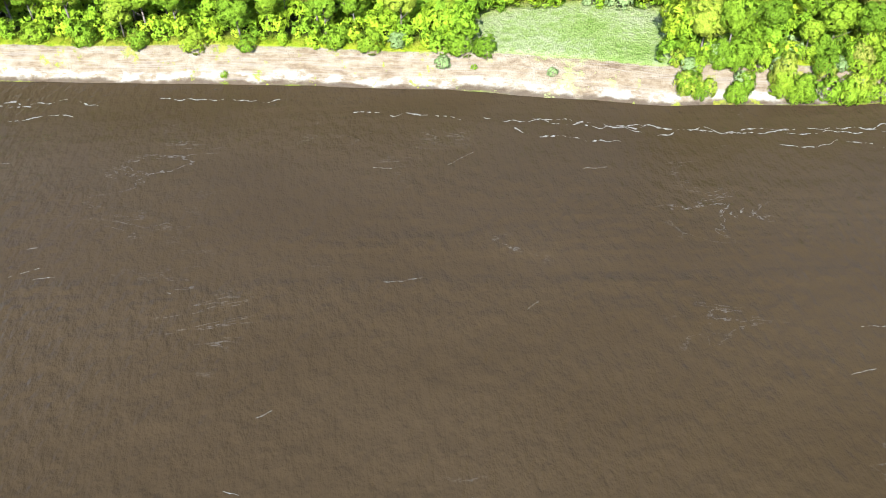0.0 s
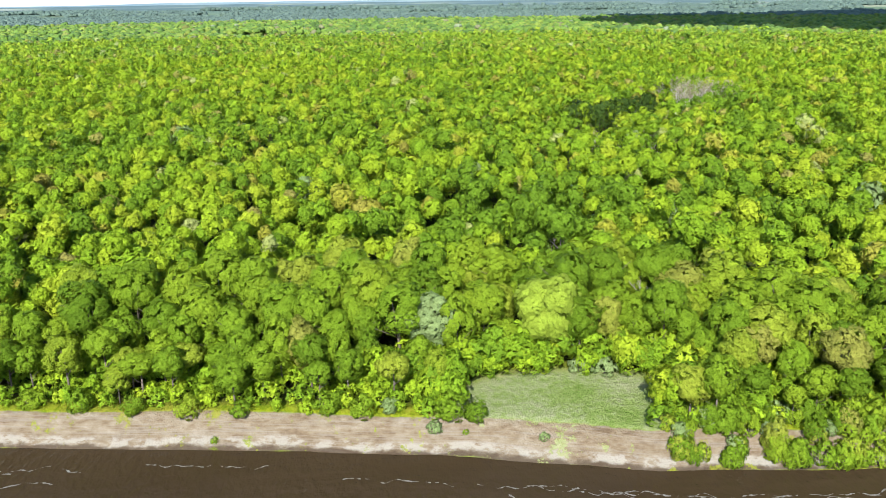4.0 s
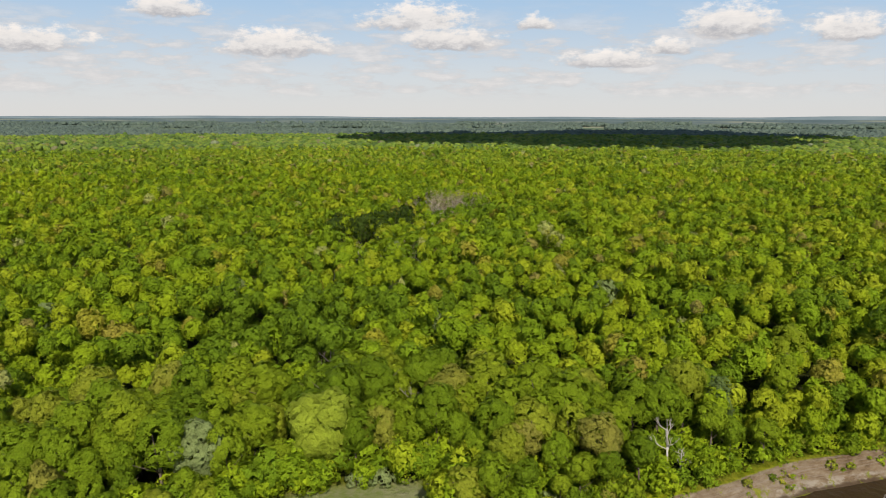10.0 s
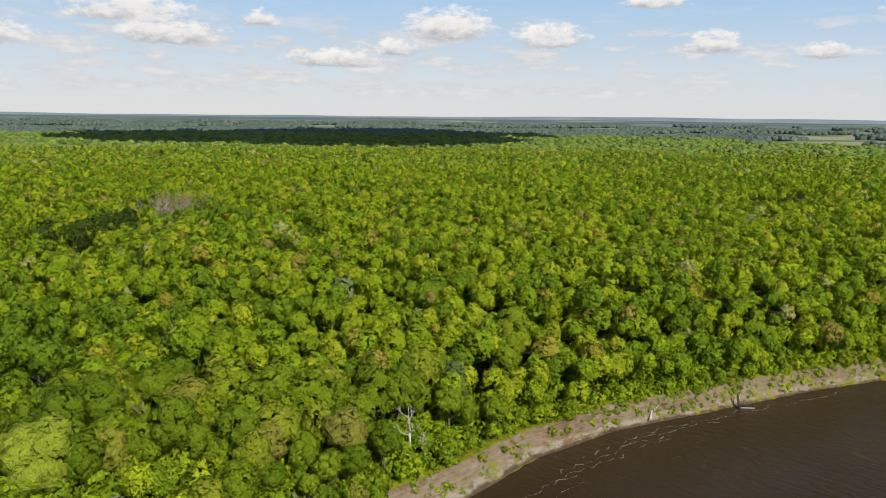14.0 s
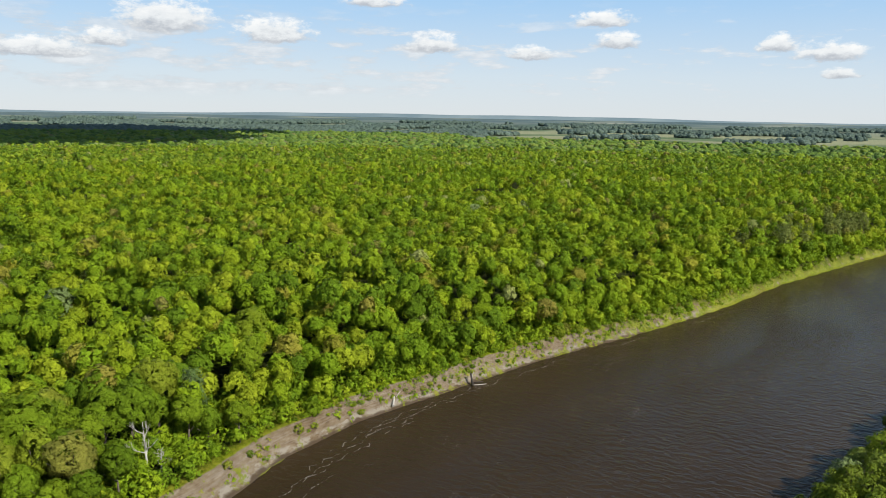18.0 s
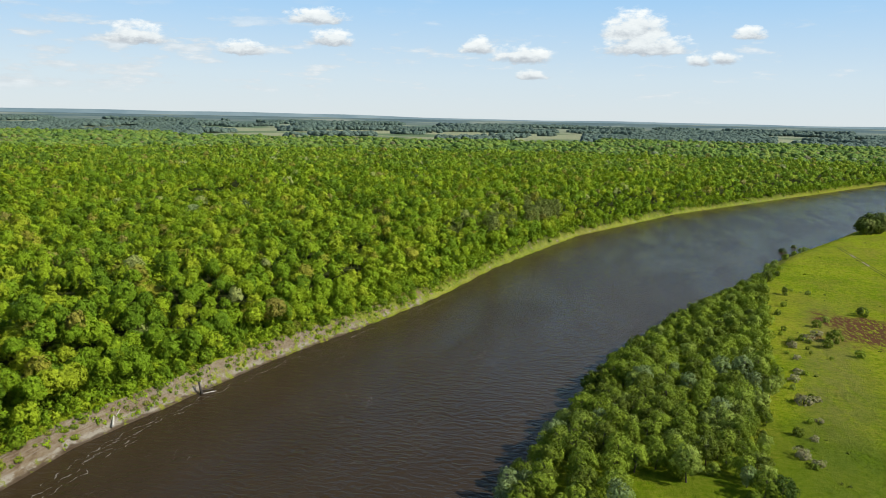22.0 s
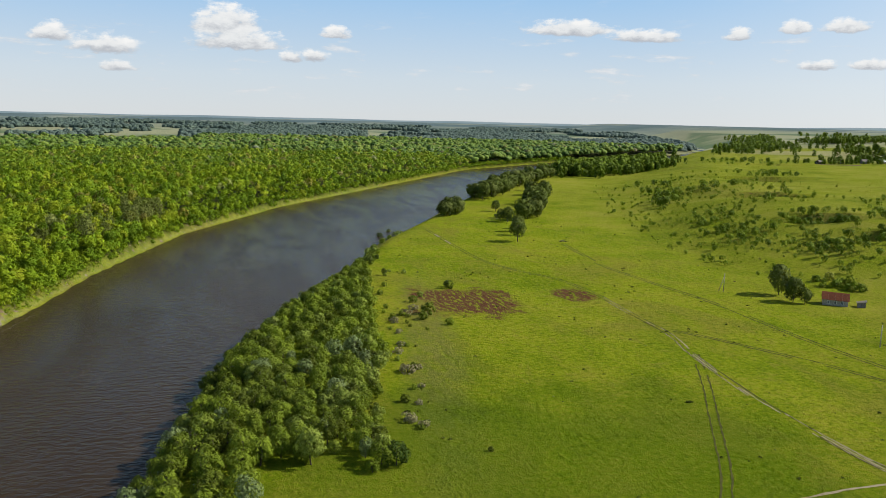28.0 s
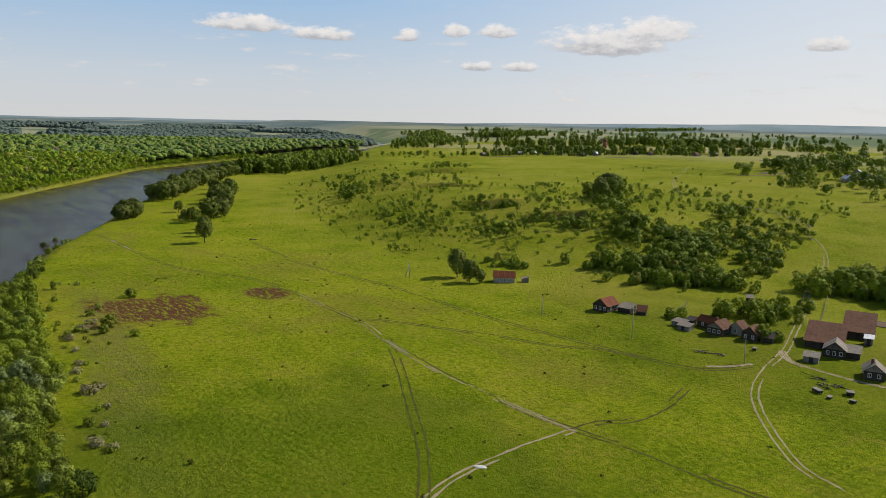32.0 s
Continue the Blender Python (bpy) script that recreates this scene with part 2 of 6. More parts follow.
GREENS = [(0.0, (0.120, 0.198, 0.010)), (0.30, (0.181, 0.280, 0.011)), (0.62, (0.252, 0.339, 0.012)), (0.84, (0.305, 0.357, 0.018)),
          (0.90, (0.305, 0.298, 0.028)), (0.95, (0.254, 0.218, 0.044)), (1.0, (0.325, 0.350, 0.099))]
GREENS_NEAR = [(0.0, (0.107, 0.172, 0.008)), (0.35, (0.157, 0.239, 0.011)), (0.75, (0.204, 0.277, 0.013)), (0.93, (0.249, 0.292, 0.023)), (1.0, (0.249, 0.246, 0.041))]
WILLOWS = [(0.0, (0.098, 0.120, 0.013)), (0.4, (0.163, 0.219, 0.018)), (0.75, (0.231, 0.300, 0.024)), (1.0, (0.256, 0.312, 0.061))]
SHRUBS = [(0.0, (0.101, 0.152, 0.010)), (0.4, (0.166, 0.235, 0.014)), (0.8, (0.247, 0.317, 0.020)), (1.0, (0.298, 0.305, 0.045))]


def foliage(name, stops, per_object, spread=0.26, glow=0.24, grain=4.3, gaps=0.462, mottle=0.9, size=2.2):
    m, n = material(name)
    geo = n.add("ShaderNodeNewGeometry")
    if per_object:
        pick = n.add("ShaderNodeObjectInfo").outputs["Random"]
    else:
        named = n.add("ShaderNodeAttribute")
        named.attribute_name = "tint"
        pick = named.outputs["Fac"]
    colour = n.ramp(pick, stops)
    vary = n.math("ADD", n.math("MULTIPLY", geo.outputs["Random Per Island"], spread), 1.0 - spread * 0.5)
    patch = n.math("ADD", n.math("MULTIPLY", n.noise(geo.outputs["Position"], size, 4, 0.7), mottle), 1.07 - 0.5 * mottle)
    scale = n.math("MULTIPLY", vary, patch)
    colour = n.vec("MULTIPLY", colour, n.add("ShaderNodeCombineXYZ").outputs[0])
    comb = colour.node.inputs[1].links[0].from_node
    for k in range(3):
        n.put(comb.inputs[k], scale)
    tuft = n.noise(geo.outputs["Position"], grain, 2, 0.6)
    clump = n.noise(geo.outputs["Position"], grain * 0.42, 3, 0.7)
    finish(n, colour, 0.62, clump, 2.6 / grain, 0.10, 0, glow, colour)
    # the clumps are broken up by gaps between the leaves
    out = [k for k in m.node_tree.nodes if k.bl_idname == "ShaderNodeOutputMaterial"][0]
    solid = out.inputs[0].links[0].from_socket
    mix = n.add("ShaderNodeMixShader")
    n.put(mix.inputs[0], n.step(tuft, gaps - 0.015, gaps + 0.015))
    n.put(mix.inputs[1], n.add("ShaderNodeBsdfTransparent").outputs[0])
    n.put(mix.inputs[2], solid)
    n.put(out.inputs[0], mix.outputs[0])
    return m


LEAF = foliage("broad_leaves", GREENS_NEAR, True)
LEAF_STUFF = foliage("wood_leaves", GREENS, False, 0.28, 0.20, 2.6, 0.458, 0.9, 1.2)
# far leaves turn bluer for haze, and darker for shade the domes lack
LEAF_FAR_HAZE = foliage("far_hazed_leaves", [(at, (r * 1.02, g * 1.02, b * 1.3 + 0.006)) for at, (r, g, b) in GREENS], False, 0.28, 0.18, 1.7, 0.44, 0.6, 0.4)
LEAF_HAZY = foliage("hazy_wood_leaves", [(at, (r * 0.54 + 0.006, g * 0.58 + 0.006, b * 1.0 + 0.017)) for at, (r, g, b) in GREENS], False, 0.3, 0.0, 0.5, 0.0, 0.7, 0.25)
LEAF_DEEP_HAZE = foliage("distant_hazed_leaves", [(0.0, (0.078, 0.112, 0.090)), (1.0, (0.102, 0.138, 0.105))], False, 0.25, 0.0, 0.2, 0.0, 0.5, 0.08)
LEAF_WILLOW = foliage("willow_leaves", WILLOWS, True)
LEAF_SHRUB = foliage("shrub_leaves", SHRUBS, True, glow=0.10)
LEAF_DRY = foliage("dry_shrub_twigs", [(0.0, (0.28, 0.25, 0.13)), (1.0, (0.36, 0.33, 0.17))], True)
LEAF_DARK = foliage("dark_leaves", [(0.0, (0.034, 0.060, 0.008)), (1.0, (0.056, 0.092, 0.012))], True)
BARK = grained("bark", (0.055, 0.042, 0.030), (0.16, 0.13, 0.10), 6, 0.9, 0.03, 0.2, 0, (1, 1, 0.25))
PALE_BARK = grained("bleached_bark", (0.28, 0.25, 0.21), (0.55, 0.51, 0.45), 5, 0.85, 0.03, 0.2, 0, (1, 1, 0.3))
GREY_WOOD = grained("grey_boards", (0.10, 0.09, 0.08), (0.30, 0.28, 0.25), 5, 0.85, 0.02, 0.2, 0, (1, 1, 0.2))
LOG_WALL = grained("dark_logs", (0.030, 0.022, 0.016), (0.11, 0.085, 0.065), 4, 0.85, 0.03, 0.2, 0, (0.3, 0.3, 2.5))
PALE_WALL = grained("pale_boards", (0.24, 0.21, 0.17), (0.50, 0.46, 0.40), 3, 0.8, 0.02)
RED_ROOF = grained("rusty_red_roof", (0.085, 0.028, 0.014), (0.23, 0.072, 0.032), 1.6, 0.85, 0.02, 0.15)
BROWN_ROOF = grained("brown_sheet_roof", (0.060, 0.026, 0.014), (0.15, 0.068, 0.038), 1.2, 0.85, 0.02, 0.15)
GREY_ROOF = grained("grey_slate_roof", (0.11, 0.095, 0.075), (0.30, 0.265, 0.22), 1.8, 0.85, 0.02, 0.2)
TIN_ROOF = grained("bright_tin_roof", (0.55, 0.56, 0.57), (0.80, 0.81, 0.82), 1.5, 0.35, 0.01, 0.5)
BRICK_RED = grained("red_brick", (0.17, 0.06, 0.035), (0.30, 0.12, 0.075), 4, 0.85)
WHITE_TRIM = grained("white_paint", (0.62, 0.61, 0.58), (0.82, 0.81, 0.78), 3, 0.6)
DIRT = grained("pale_track_dirt", (0.17, 0.14, 0.075), (0.38, 0.32, 0.20), 0.7, 0.95, 0.03, 0.03)
STONE_PALE = grained("pale_stone", (0.45, 0.43, 0.40), (0.75, 0.73, 0.70), 2.5, 0.85)
DARK_JUNK = grained("dark_weathered_wood", (0.02, 0.017, 0.014), (0.075, 0.06, 0.05), 3, 0.9)


def glass_material():
    m, n = material("dark_window_glass")
    finish(n, (0.02, 0.024, 0.028), 0.08, None, 0.1, 0.6)
    return m


GLASS = glass_material()


def ground_material():
    m, n = material("ground_grass_and_soil")
    at = here(n)
    split = n.add("ShaderNodeSeparateXYZ")
    n.put(split.inputs[0], at)
    x, y, z = split.outputs
    broad, mid, fine = n.noise(at, 0.012, 4), n.noise(at, 0.06, 5, 0.6), n.noise(at, 0.8, 7, 0.75)
    tall = n.noise(n.vec("MULTIPLY", at, (0.5, 1.4, 1.0)), 0.22, 5, 0.7, 0.6)
    mixed = n.math("ADD", n.math("MULTIPLY", broad, 0.36), n.math("ADD", n.math("MULTIPLY", mid, 0.26), n.math("MULTIPLY", fine, 0.52)))
    mixed = n.math("SUBTRACT", mixed, 0.07)
    grass = n.ramp(mixed, [(0.37, (0.089, 0.132, 0.004)), (0.44, (0.149, 0.208, 0.005)), (0.51, (0.214, 0.255, 0.010)), (0.59, (0.271, 0.269, 0.022)), (0.70, (0.246, 0.195, 0.040))])
    grass = n.mix(n.math("MULTIPLY", n.step(tall, 0.58, 0.72), 0.35), grass, (0.098, 0.118, 0.012))
    grass = n.mix(n.math("MULTIPLY", n.step(n.noise(n.vec("MULTIPLY", at, (1.3, 0.45, 1.0)), 0.10, 5, 0.7, 1.2), 0.56, 0.68), 0.40), grass, (0.240, 0.218, 0.034))
    worn = n.noise(n.vec("MULTIPLY", at, (0.7, 1.5, 1.0)), 0.16, 6, 0.72, 0.8)
    grass = n.mix(n.math("MULTIPLY", n.step(worn, 0.50, 0.68), 0.50), grass, n.mix(fine, (0.180, 0.165, 0.014), (0.312, 0.266, 0.050)))
    olive = n.noise(n.vec("MULTIPLY", at, (0.8, 1.2, 1.0)), 0.024, 5, 0.65, 0.8)
    grass = n.mix(n.math("MULTIPLY", n.step(olive, 0.48, 0.66), 0.55), grass, n.mix(fine, (0.126, 0.112, 0.012), (0.258, 0.224, 0.042)))
    blade = n.noise(n.vec("MULTIPLY", at, (1.0, 0.6, 1.0)), 0.75, 6, 0.8, 0.4)
    grass = n.mix(n.math("MULTIPLY", n.step(blade, 0.52, 0.40), 0.55), grass, (0.077, 0.113, 0.004))
    # rank olive growth in a strip beside the thicket
    strip = n.math("ABSOLUTE", n.math("ADD", n.math("ADD", y, 42.0), n.math("MULTIPLY", n.math("SUBTRACT", x, 150.0), 0.19)))
    strip = n.math("MULTIPLY", n.step(n.math("ADD", strip, n.math("MULTIPLY", mid, 12.0)), 17.0, 8.0), n.math("MULTIPLY", n.step(x, 95.0, 125.0), n.step(x, 300.0, 240.0)))
    grass = n.mix(n.math("MULTIPLY", strip, n.step(tall, 0.36, 0.58, 0.25, 0.75)), grass, n.mix(fine, (0.090, 0.095, 0.014), (0.235, 0.215, 0.060)))
    # drier, yellower turf on the hill
    grass = n.mix(n.math("MULTIPLY", n.step(y, -150.0, -260.0), n.step(mid, 0.36, 0.60, 0.35, 0.85)), grass, n.ramp(mixed, [(0.38, (0.125, 0.150, 0.010)), (0.50, (0.215, 0.235, 0.020)), (0.64, (0.265, 0.250, 0.045))]))
    # lush greener grass, its colour darkened further for a drifting cloud's shadow
    lush_shade = n.step(n.math("ADD", n.vec("LENGTH", n.vec("MULTIPLY", n.vec("SUBTRACT", at, (104.0, -50.0, 0.0)), (0.0140, 0.0135, 0.0))), n.math("MULTIPLY", mid, 0.8)), 1.45, 0.85)
    grass = n.mix(n.math("MULTIPLY", lush_shade, 0.7), grass, n.ramp(mixed, [(0.38, (0.042, 0.080, 0.002)), (0.50, (0.074, 0.130, 0.003)), (0.62, (0.115, 0.158, 0.008))]))
    yard = n.step(n.math("ADD", n.vec("LENGTH", n.vec("MULTIPLY", n.vec("SUBTRACT", at, (112.0, -190.0, 0.0)), (0.012, 0.018, 0.0))), n.math("MULTIPLY", mid, 0.8)), 1.45, 0.85)
    grass = n.mix(n.math("MULTIPLY", yard, 0.55), grass, n.ramp(mixed, [(0.38, (0.040, 0.062, 0.003)), (0.50, (0.082, 0.122, 0.004)), (0.62, (0.125, 0.145, 0.012))]))
    # dry pale fields beyond the village
    dry = n.math("MULTIPLY", n.step(y, -640.0, -820.0), n.step(n.noise(at, 0.004, 3), 0.42, 0.52))
    grass = n.mix(n.math("MULTIPLY", dry, 0.8), grass, n.mix(fine, (0.230, 0.220, 0.085), (0.370, 0.335, 0.190)))
    # brown patch of old reeds and sorrel in the meadow
    far = n.vec("LENGTH", n.vec("MULTIPLY", n.vec("SUBTRACT", at, (236.0, -72.0, 4.0)), (0.046, 0.058, 0.0)))
    far2 = n.vec("LENGTH", n.vec("MULTIPLY", n.vec("SUBTRACT", at, (238.0, -112.0, 4.0)), (0.10, 0.16, 0.0)))
    near = n.math("MINIMUM", far, far2)
    patch = n.step(n.math("ADD", near, n.math("MULTIPLY", n.math("SUBTRACT", mid, 0.5), 2.4)), 1.15, 0.75)
    lace = n.noise(n.vec("MULTIPLY", at, (0.5, 1.5, 1.0)), 0.55, 6, 0.75)
    grass = n.mix(n.math("MULTIPLY", patch, n.step(lace, 0.41, 0.50)), grass, n.mix(fine, (0.055, 0.024, 0.012), (0.170, 0.080, 0.040)))
    east = n.step(x, 95.0, 190.0)
    # forest floor on the wooded side, bare soil on the cut bank
    slope = n.add("ShaderNodeSeparateXYZ")
    n.put(slope.inputs[0], n.add("ShaderNodeNewGeometry").outputs["Normal"])
    soil_mix = n.noise(n.vec("MULTIPLY", at, (0.6, 0.6, 1.8)), 0.9, 5, 0.6)
    soil = n.ramp(n.math("ADD", n.math("MULTIPLY", soil_mix, 0.6), n.math("MULTIPLY", mid, 0.4)), [(0.34, (0.118, 0.078, 0.045)), (0.47, (0.188, 0.136, 0.084)), (0.56, (0.232, 0.180, 0.120)), (0.68, (0.30, 0.250, 0.186))])
    level = n.math("ADD", z, n.math("MULTIPLY", n.math("SUBTRACT", n.noise(at, 0.25, 5, 0.6), 0.5), 1.6))
    strata = n.noise(n.vec("MULTIPLY", at, (0.12, 0.12, 5.0)), 1.0, 4, 0.7)
    soil = n.mix(n.math("MULTIPLY", n.step(strata, 0.48, 0.62), 0.5), soil, (0.26, 0.222, 0.182))
    soil = n.mix(n.math("MULTIPLY", east, 0.25), soil, n.mix(fine, (0.085, 0.060, 0.035), (0.20, 0.155, 0.10)))
    chalk = n.math("MULTIPLY", n.step(n.noise(n.vec("MULTIPLY", at, (0.7, 0.7, 1.6)), 0.5, 5, 0.65), 0.42, 0.55), n.math("MULTIPLY", n.math("MULTIPLY", n.step(level, 0.15, 0.45), n.step(level, 1.5, 0.9)), n.math("SUBTRACT", 1.0, n.math("MULTIPLY", east, 0.35))))
    soil = n.mix(n.math("MULTIPLY", chalk, 0.75), soil, (0.345, 0.310, 0.255))
    soil = n.mix(n.math("MULTIPLY", n.step(level, 0.55, 0.10), 0.75), soil, (0.060, 0.040, 0.026))
    weeds = n.step(n.math("ADD", n.math("MULTIPLY", n.noise(at, 0.30, 5, 0.65), 0.6), n.math("MULTIPLY", fine, 0.4)), n.math("SUBTRACT", 0.55, n.math("ADD", n.math("MULTIPLY", n.step(x, 170.0, 290.0), 0.13), n.math("MULTIPLY", east, 0.03))), n.math("SUBTRACT", 0.60, n.math("ADD", n.math("MULTIPLY", n.step(x, 170.0, 290.0), 0.13), n.math("MULTIPLY", east, 0.03))))
    steep = n.math("ADD", slope.outputs[2], n.math("MULTIPLY", n.math("SUBTRACT", n.noise(at, 0.5, 4, 0.65), 0.5), 0.10))
    soil = n.mix(n.step(y, -120.0, -170.0), soil, n.mix(mid, (0.11, 0.065, 0.032), (0.27, 0.165, 0.085)))
    bare = n.math("MULTIPLY", n.step(steep, 0.955, 0.90), n.math("SUBTRACT", 1.0, n.math("MULTIPLY", weeds, 0.8)))
    colour = n.mix(bare, grass, soil)
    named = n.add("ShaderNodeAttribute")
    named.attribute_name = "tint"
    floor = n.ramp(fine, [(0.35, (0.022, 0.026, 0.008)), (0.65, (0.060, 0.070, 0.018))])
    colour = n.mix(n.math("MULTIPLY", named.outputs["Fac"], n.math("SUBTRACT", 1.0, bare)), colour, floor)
    glade = n.vec("LENGTH", n.vec("MULTIPLY", n.vec("SUBTRACT", at, (21.0, 104.0, 0.0)), (0.048, 0.085, 0.0)))
    pale = n.ramp(n.math("ADD", n.math("MULTIPLY", mid, 0.5), n.math("MULTIPLY", fine, 0.5)), [(0.36, (0.130, 0.190, 0.030)), (0.46, (0.200, 0.245, 0.070)), (0.54, (0.260, 0.275, 0.130)), (0.66, (0.320, 0.300, 0.190))])
    colour = n.mix(n.math("MULTIPLY", n.step(n.math("ADD", glade, n.math("MULTIPLY", mid, 0.5)), 1.40, 1.05), n.math("SUBTRACT", 1.0, bare)), colour, pale)
    # far country: woods, marsh and pale fields, blued with distance as painted haze
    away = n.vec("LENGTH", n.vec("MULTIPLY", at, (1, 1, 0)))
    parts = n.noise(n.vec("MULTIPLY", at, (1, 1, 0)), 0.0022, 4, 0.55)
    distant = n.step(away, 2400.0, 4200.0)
    hazy_country = n.ramp(parts, [(0.36, (0.085, 0.125, 0.130)), (0.50, (0.110, 0.150, 0.150)), (0.56, (0.140, 0.180, 0.165)), (0.62, (0.200, 0.225, 0.180)), (0.70, (0.260, 0.270, 0.220))])
    colour = n.mix(n.step(n.math("ADD", away, n.math("MULTIPLY", broad, 500.0)), 1700.0, 2300.0), colour, n.mix(distant, n.mix(n.math("MULTIPLY", n.step(parts, 0.40, 0.50), n.step(x, 1100.0, 1500.0)), (0.120, 0.165, 0.085), (0.270, 0.275, 0.160)), hazy_country))
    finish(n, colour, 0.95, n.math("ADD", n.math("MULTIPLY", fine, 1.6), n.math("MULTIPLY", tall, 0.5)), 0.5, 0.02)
    return m


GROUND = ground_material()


def water_material():
    m, n = material("brown_river_water")
    at = here(n)
    broad = n.noise(n.vec("MULTIPLY", at, (1, 1.5, 1)), 0.03, 4)
    wind = n.noise(n.vec("MULTIPLY", at, (0.6, 2.2, 1)), 0.018, 4, 0.6, 1.0)
    colour = n.ramp(broad, [(0.3, (0.0320, 0.0205, 0.0100)), (0.7, (0.0390, 0.0255, 0.0130))])
    # foam drawn out by the current
    pull = n.vec("MULTIPLY", at, (0.35, 1.1, 1.0))
    lines = n.math("ABSOLUTE", n.math("SUBTRACT", n.noise(pull, 0.11, 5, 0.62, 1.6), 0.5))
    where = n.step(n.noise(at, 0.045, 3), 0.54, 0.70)
    speck = n.noise(at, 1.6, 4, 0.7)
    foam = n.math("MULTIPLY", n.math("MULTIPLY", n.step(lines, 0.011, 0.002), where), n.step(speck, 0.42, 0.56))
    colour = n.mix(n.math("MULTIPLY", foam, 0.13), colour, (0.55, 0.52, 0.48))
    ripple = n.add("ShaderNodeTexNoise")
    n.put(ripple.inputs["Vector"], n.vec("MULTIPLY", at, (1.0, 0.55, 1.0)))
    ripple.inputs["Scale"].default_value, ripple.inputs["Detail"].default_value = 0.75, 3
    small = n.noise(at, 2.4, 3)
    bump = n.math("ADD", n.math("MULTIPLY", ripple.outputs[0], n.step(wind, 0.40, 0.62, 0.26, 0.46)), n.math("MULTIPLY", small, 0.05))
    rough = n.step(wind, 0.42, 0.62, 0.08, 0.22)
    b = n.add("ShaderNodeBsdfPrincipled")
    n.put(b.inputs["Base Color"], colour)
    n.put(b.inputs["Roughness"], rough)
    b.inputs["IOR"].default_value = 1.33
    b.inputs["Specular IOR Level"].default_value = 0.14
    b.inputs["Specular Tint"].default_value = (1.0, 0.93, 0.88, 1)
    bm = n.add("ShaderNodeBump")
    bm.inputs["Distance"].default_value = 1.0
    n.put(bm.inputs["Height"], bump)
    n.put(b.inputs["Normal"], bm.outputs[0])
    out = n.add("ShaderNodeOutputMaterial")
    n.put(out.inputs[0], b.outputs[0])
    return m


WATER = water_material()


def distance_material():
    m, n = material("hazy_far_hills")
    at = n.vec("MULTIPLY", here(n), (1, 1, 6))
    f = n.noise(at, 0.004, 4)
    # the hills glow: haze is painted as blue-grey emission, no sunlight taken
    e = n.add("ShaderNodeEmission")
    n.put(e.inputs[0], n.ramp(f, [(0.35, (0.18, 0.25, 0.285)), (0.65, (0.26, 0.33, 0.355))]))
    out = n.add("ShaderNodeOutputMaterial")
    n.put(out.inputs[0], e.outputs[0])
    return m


DISTANCE = distance_material()

# ------------------------------------------------------------ mesh helpers
def np_mesh(name, verts, faces, mat, smooth_faces=False, tint=None, bend=None):
    """A mesh from arrays; faces is (n, 3) or (n, 4)."""
    me = bpy.data.meshes.new(name)
    verts, faces = np.asarray(verts, np.float32), np.asarray(faces, np.int32)
    k = faces.shape[1]
    me.vertices.add(len(verts))
    me.vertices.foreach_set("co", verts.ravel())
    me.loops.add(faces.size)
    me.loops.foreach_set("vertex_index", faces.ravel())
    me.polygons.add(len(faces))
    me.polygons.foreach_set("loop_start", np.arange(0, faces.size, k, dtype=np.int32))
    me.polygons.foreach_set("use_smooth", np.full(len(faces), smooth_faces))
    if tint is not None:
        me.attributes.new("tint", "FLOAT", "POINT").data.foreach_set("value", np.asarray(tint, np.float32))
    if bend is not None:
        me.attributes.new("custom_normal", "FLOAT_VECTOR", "POINT").data.foreach_set("vector", np.asarray(bend, np.float32).ravel())
    me.materials.append(mat)
    me.update(calc_edges=True)
    return me


def stretch_axis(stops):
    """Grid lines from (end, spacing) pairs, growing outwards."""
    out = []
    for (a, step_a), (b, _) in zip(stops[:-1], stops[1:]):
        out.extend(np.arange(a, b, step_a))
    out.append(stops[-1][0])
    return np.array(out, float)


GX = stretch_axis([(-4950, 330), (-1650, 100), (-650, 35), (-230, 9), (-100, 2.3), (270, 3.2), (480, 6), (900, 16), (1500, 45), (2400, 150), (4950, 1)])
GY = stretch_axis([(-4950, 330), (-1650, 80), (-900, 14), (-520, 5), (-330, 3.6), (-60, 3.0), (60, 2.4), (84, 0.9), (112, 3.5), (160, 9), (400, 30), (900, 90), (2000, 220), (4950, 1)])


def grid_sheet(name, gx, gy, fz, mat, smooth_faces=True, keep=None):
    X, Y = np.meshgrid(gx, gy)
    V = np.stack([X.ravel(), Y.ravel(), fz(X.ravel(), Y.ravel())], -1)
    nx, ny = len(gx), len(gy)
    i = np.arange((ny - 1) * nx).reshape(ny - 1, nx)[:, :-1].ravel()
    F = np.stack([i, i + 1, i + 1 + nx, i + nx], -1)
    return np_mesh(name, V, F, mat, smooth_faces, None if keep is None else keep(X.ravel(), Y.ravel()))


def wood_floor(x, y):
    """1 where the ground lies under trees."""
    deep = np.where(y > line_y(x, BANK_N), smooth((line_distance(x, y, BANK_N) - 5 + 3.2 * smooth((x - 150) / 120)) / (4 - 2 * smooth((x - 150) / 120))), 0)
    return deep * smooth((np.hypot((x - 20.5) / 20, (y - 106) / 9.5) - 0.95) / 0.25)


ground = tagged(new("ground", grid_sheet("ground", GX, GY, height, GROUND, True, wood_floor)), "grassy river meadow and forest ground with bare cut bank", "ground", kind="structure")


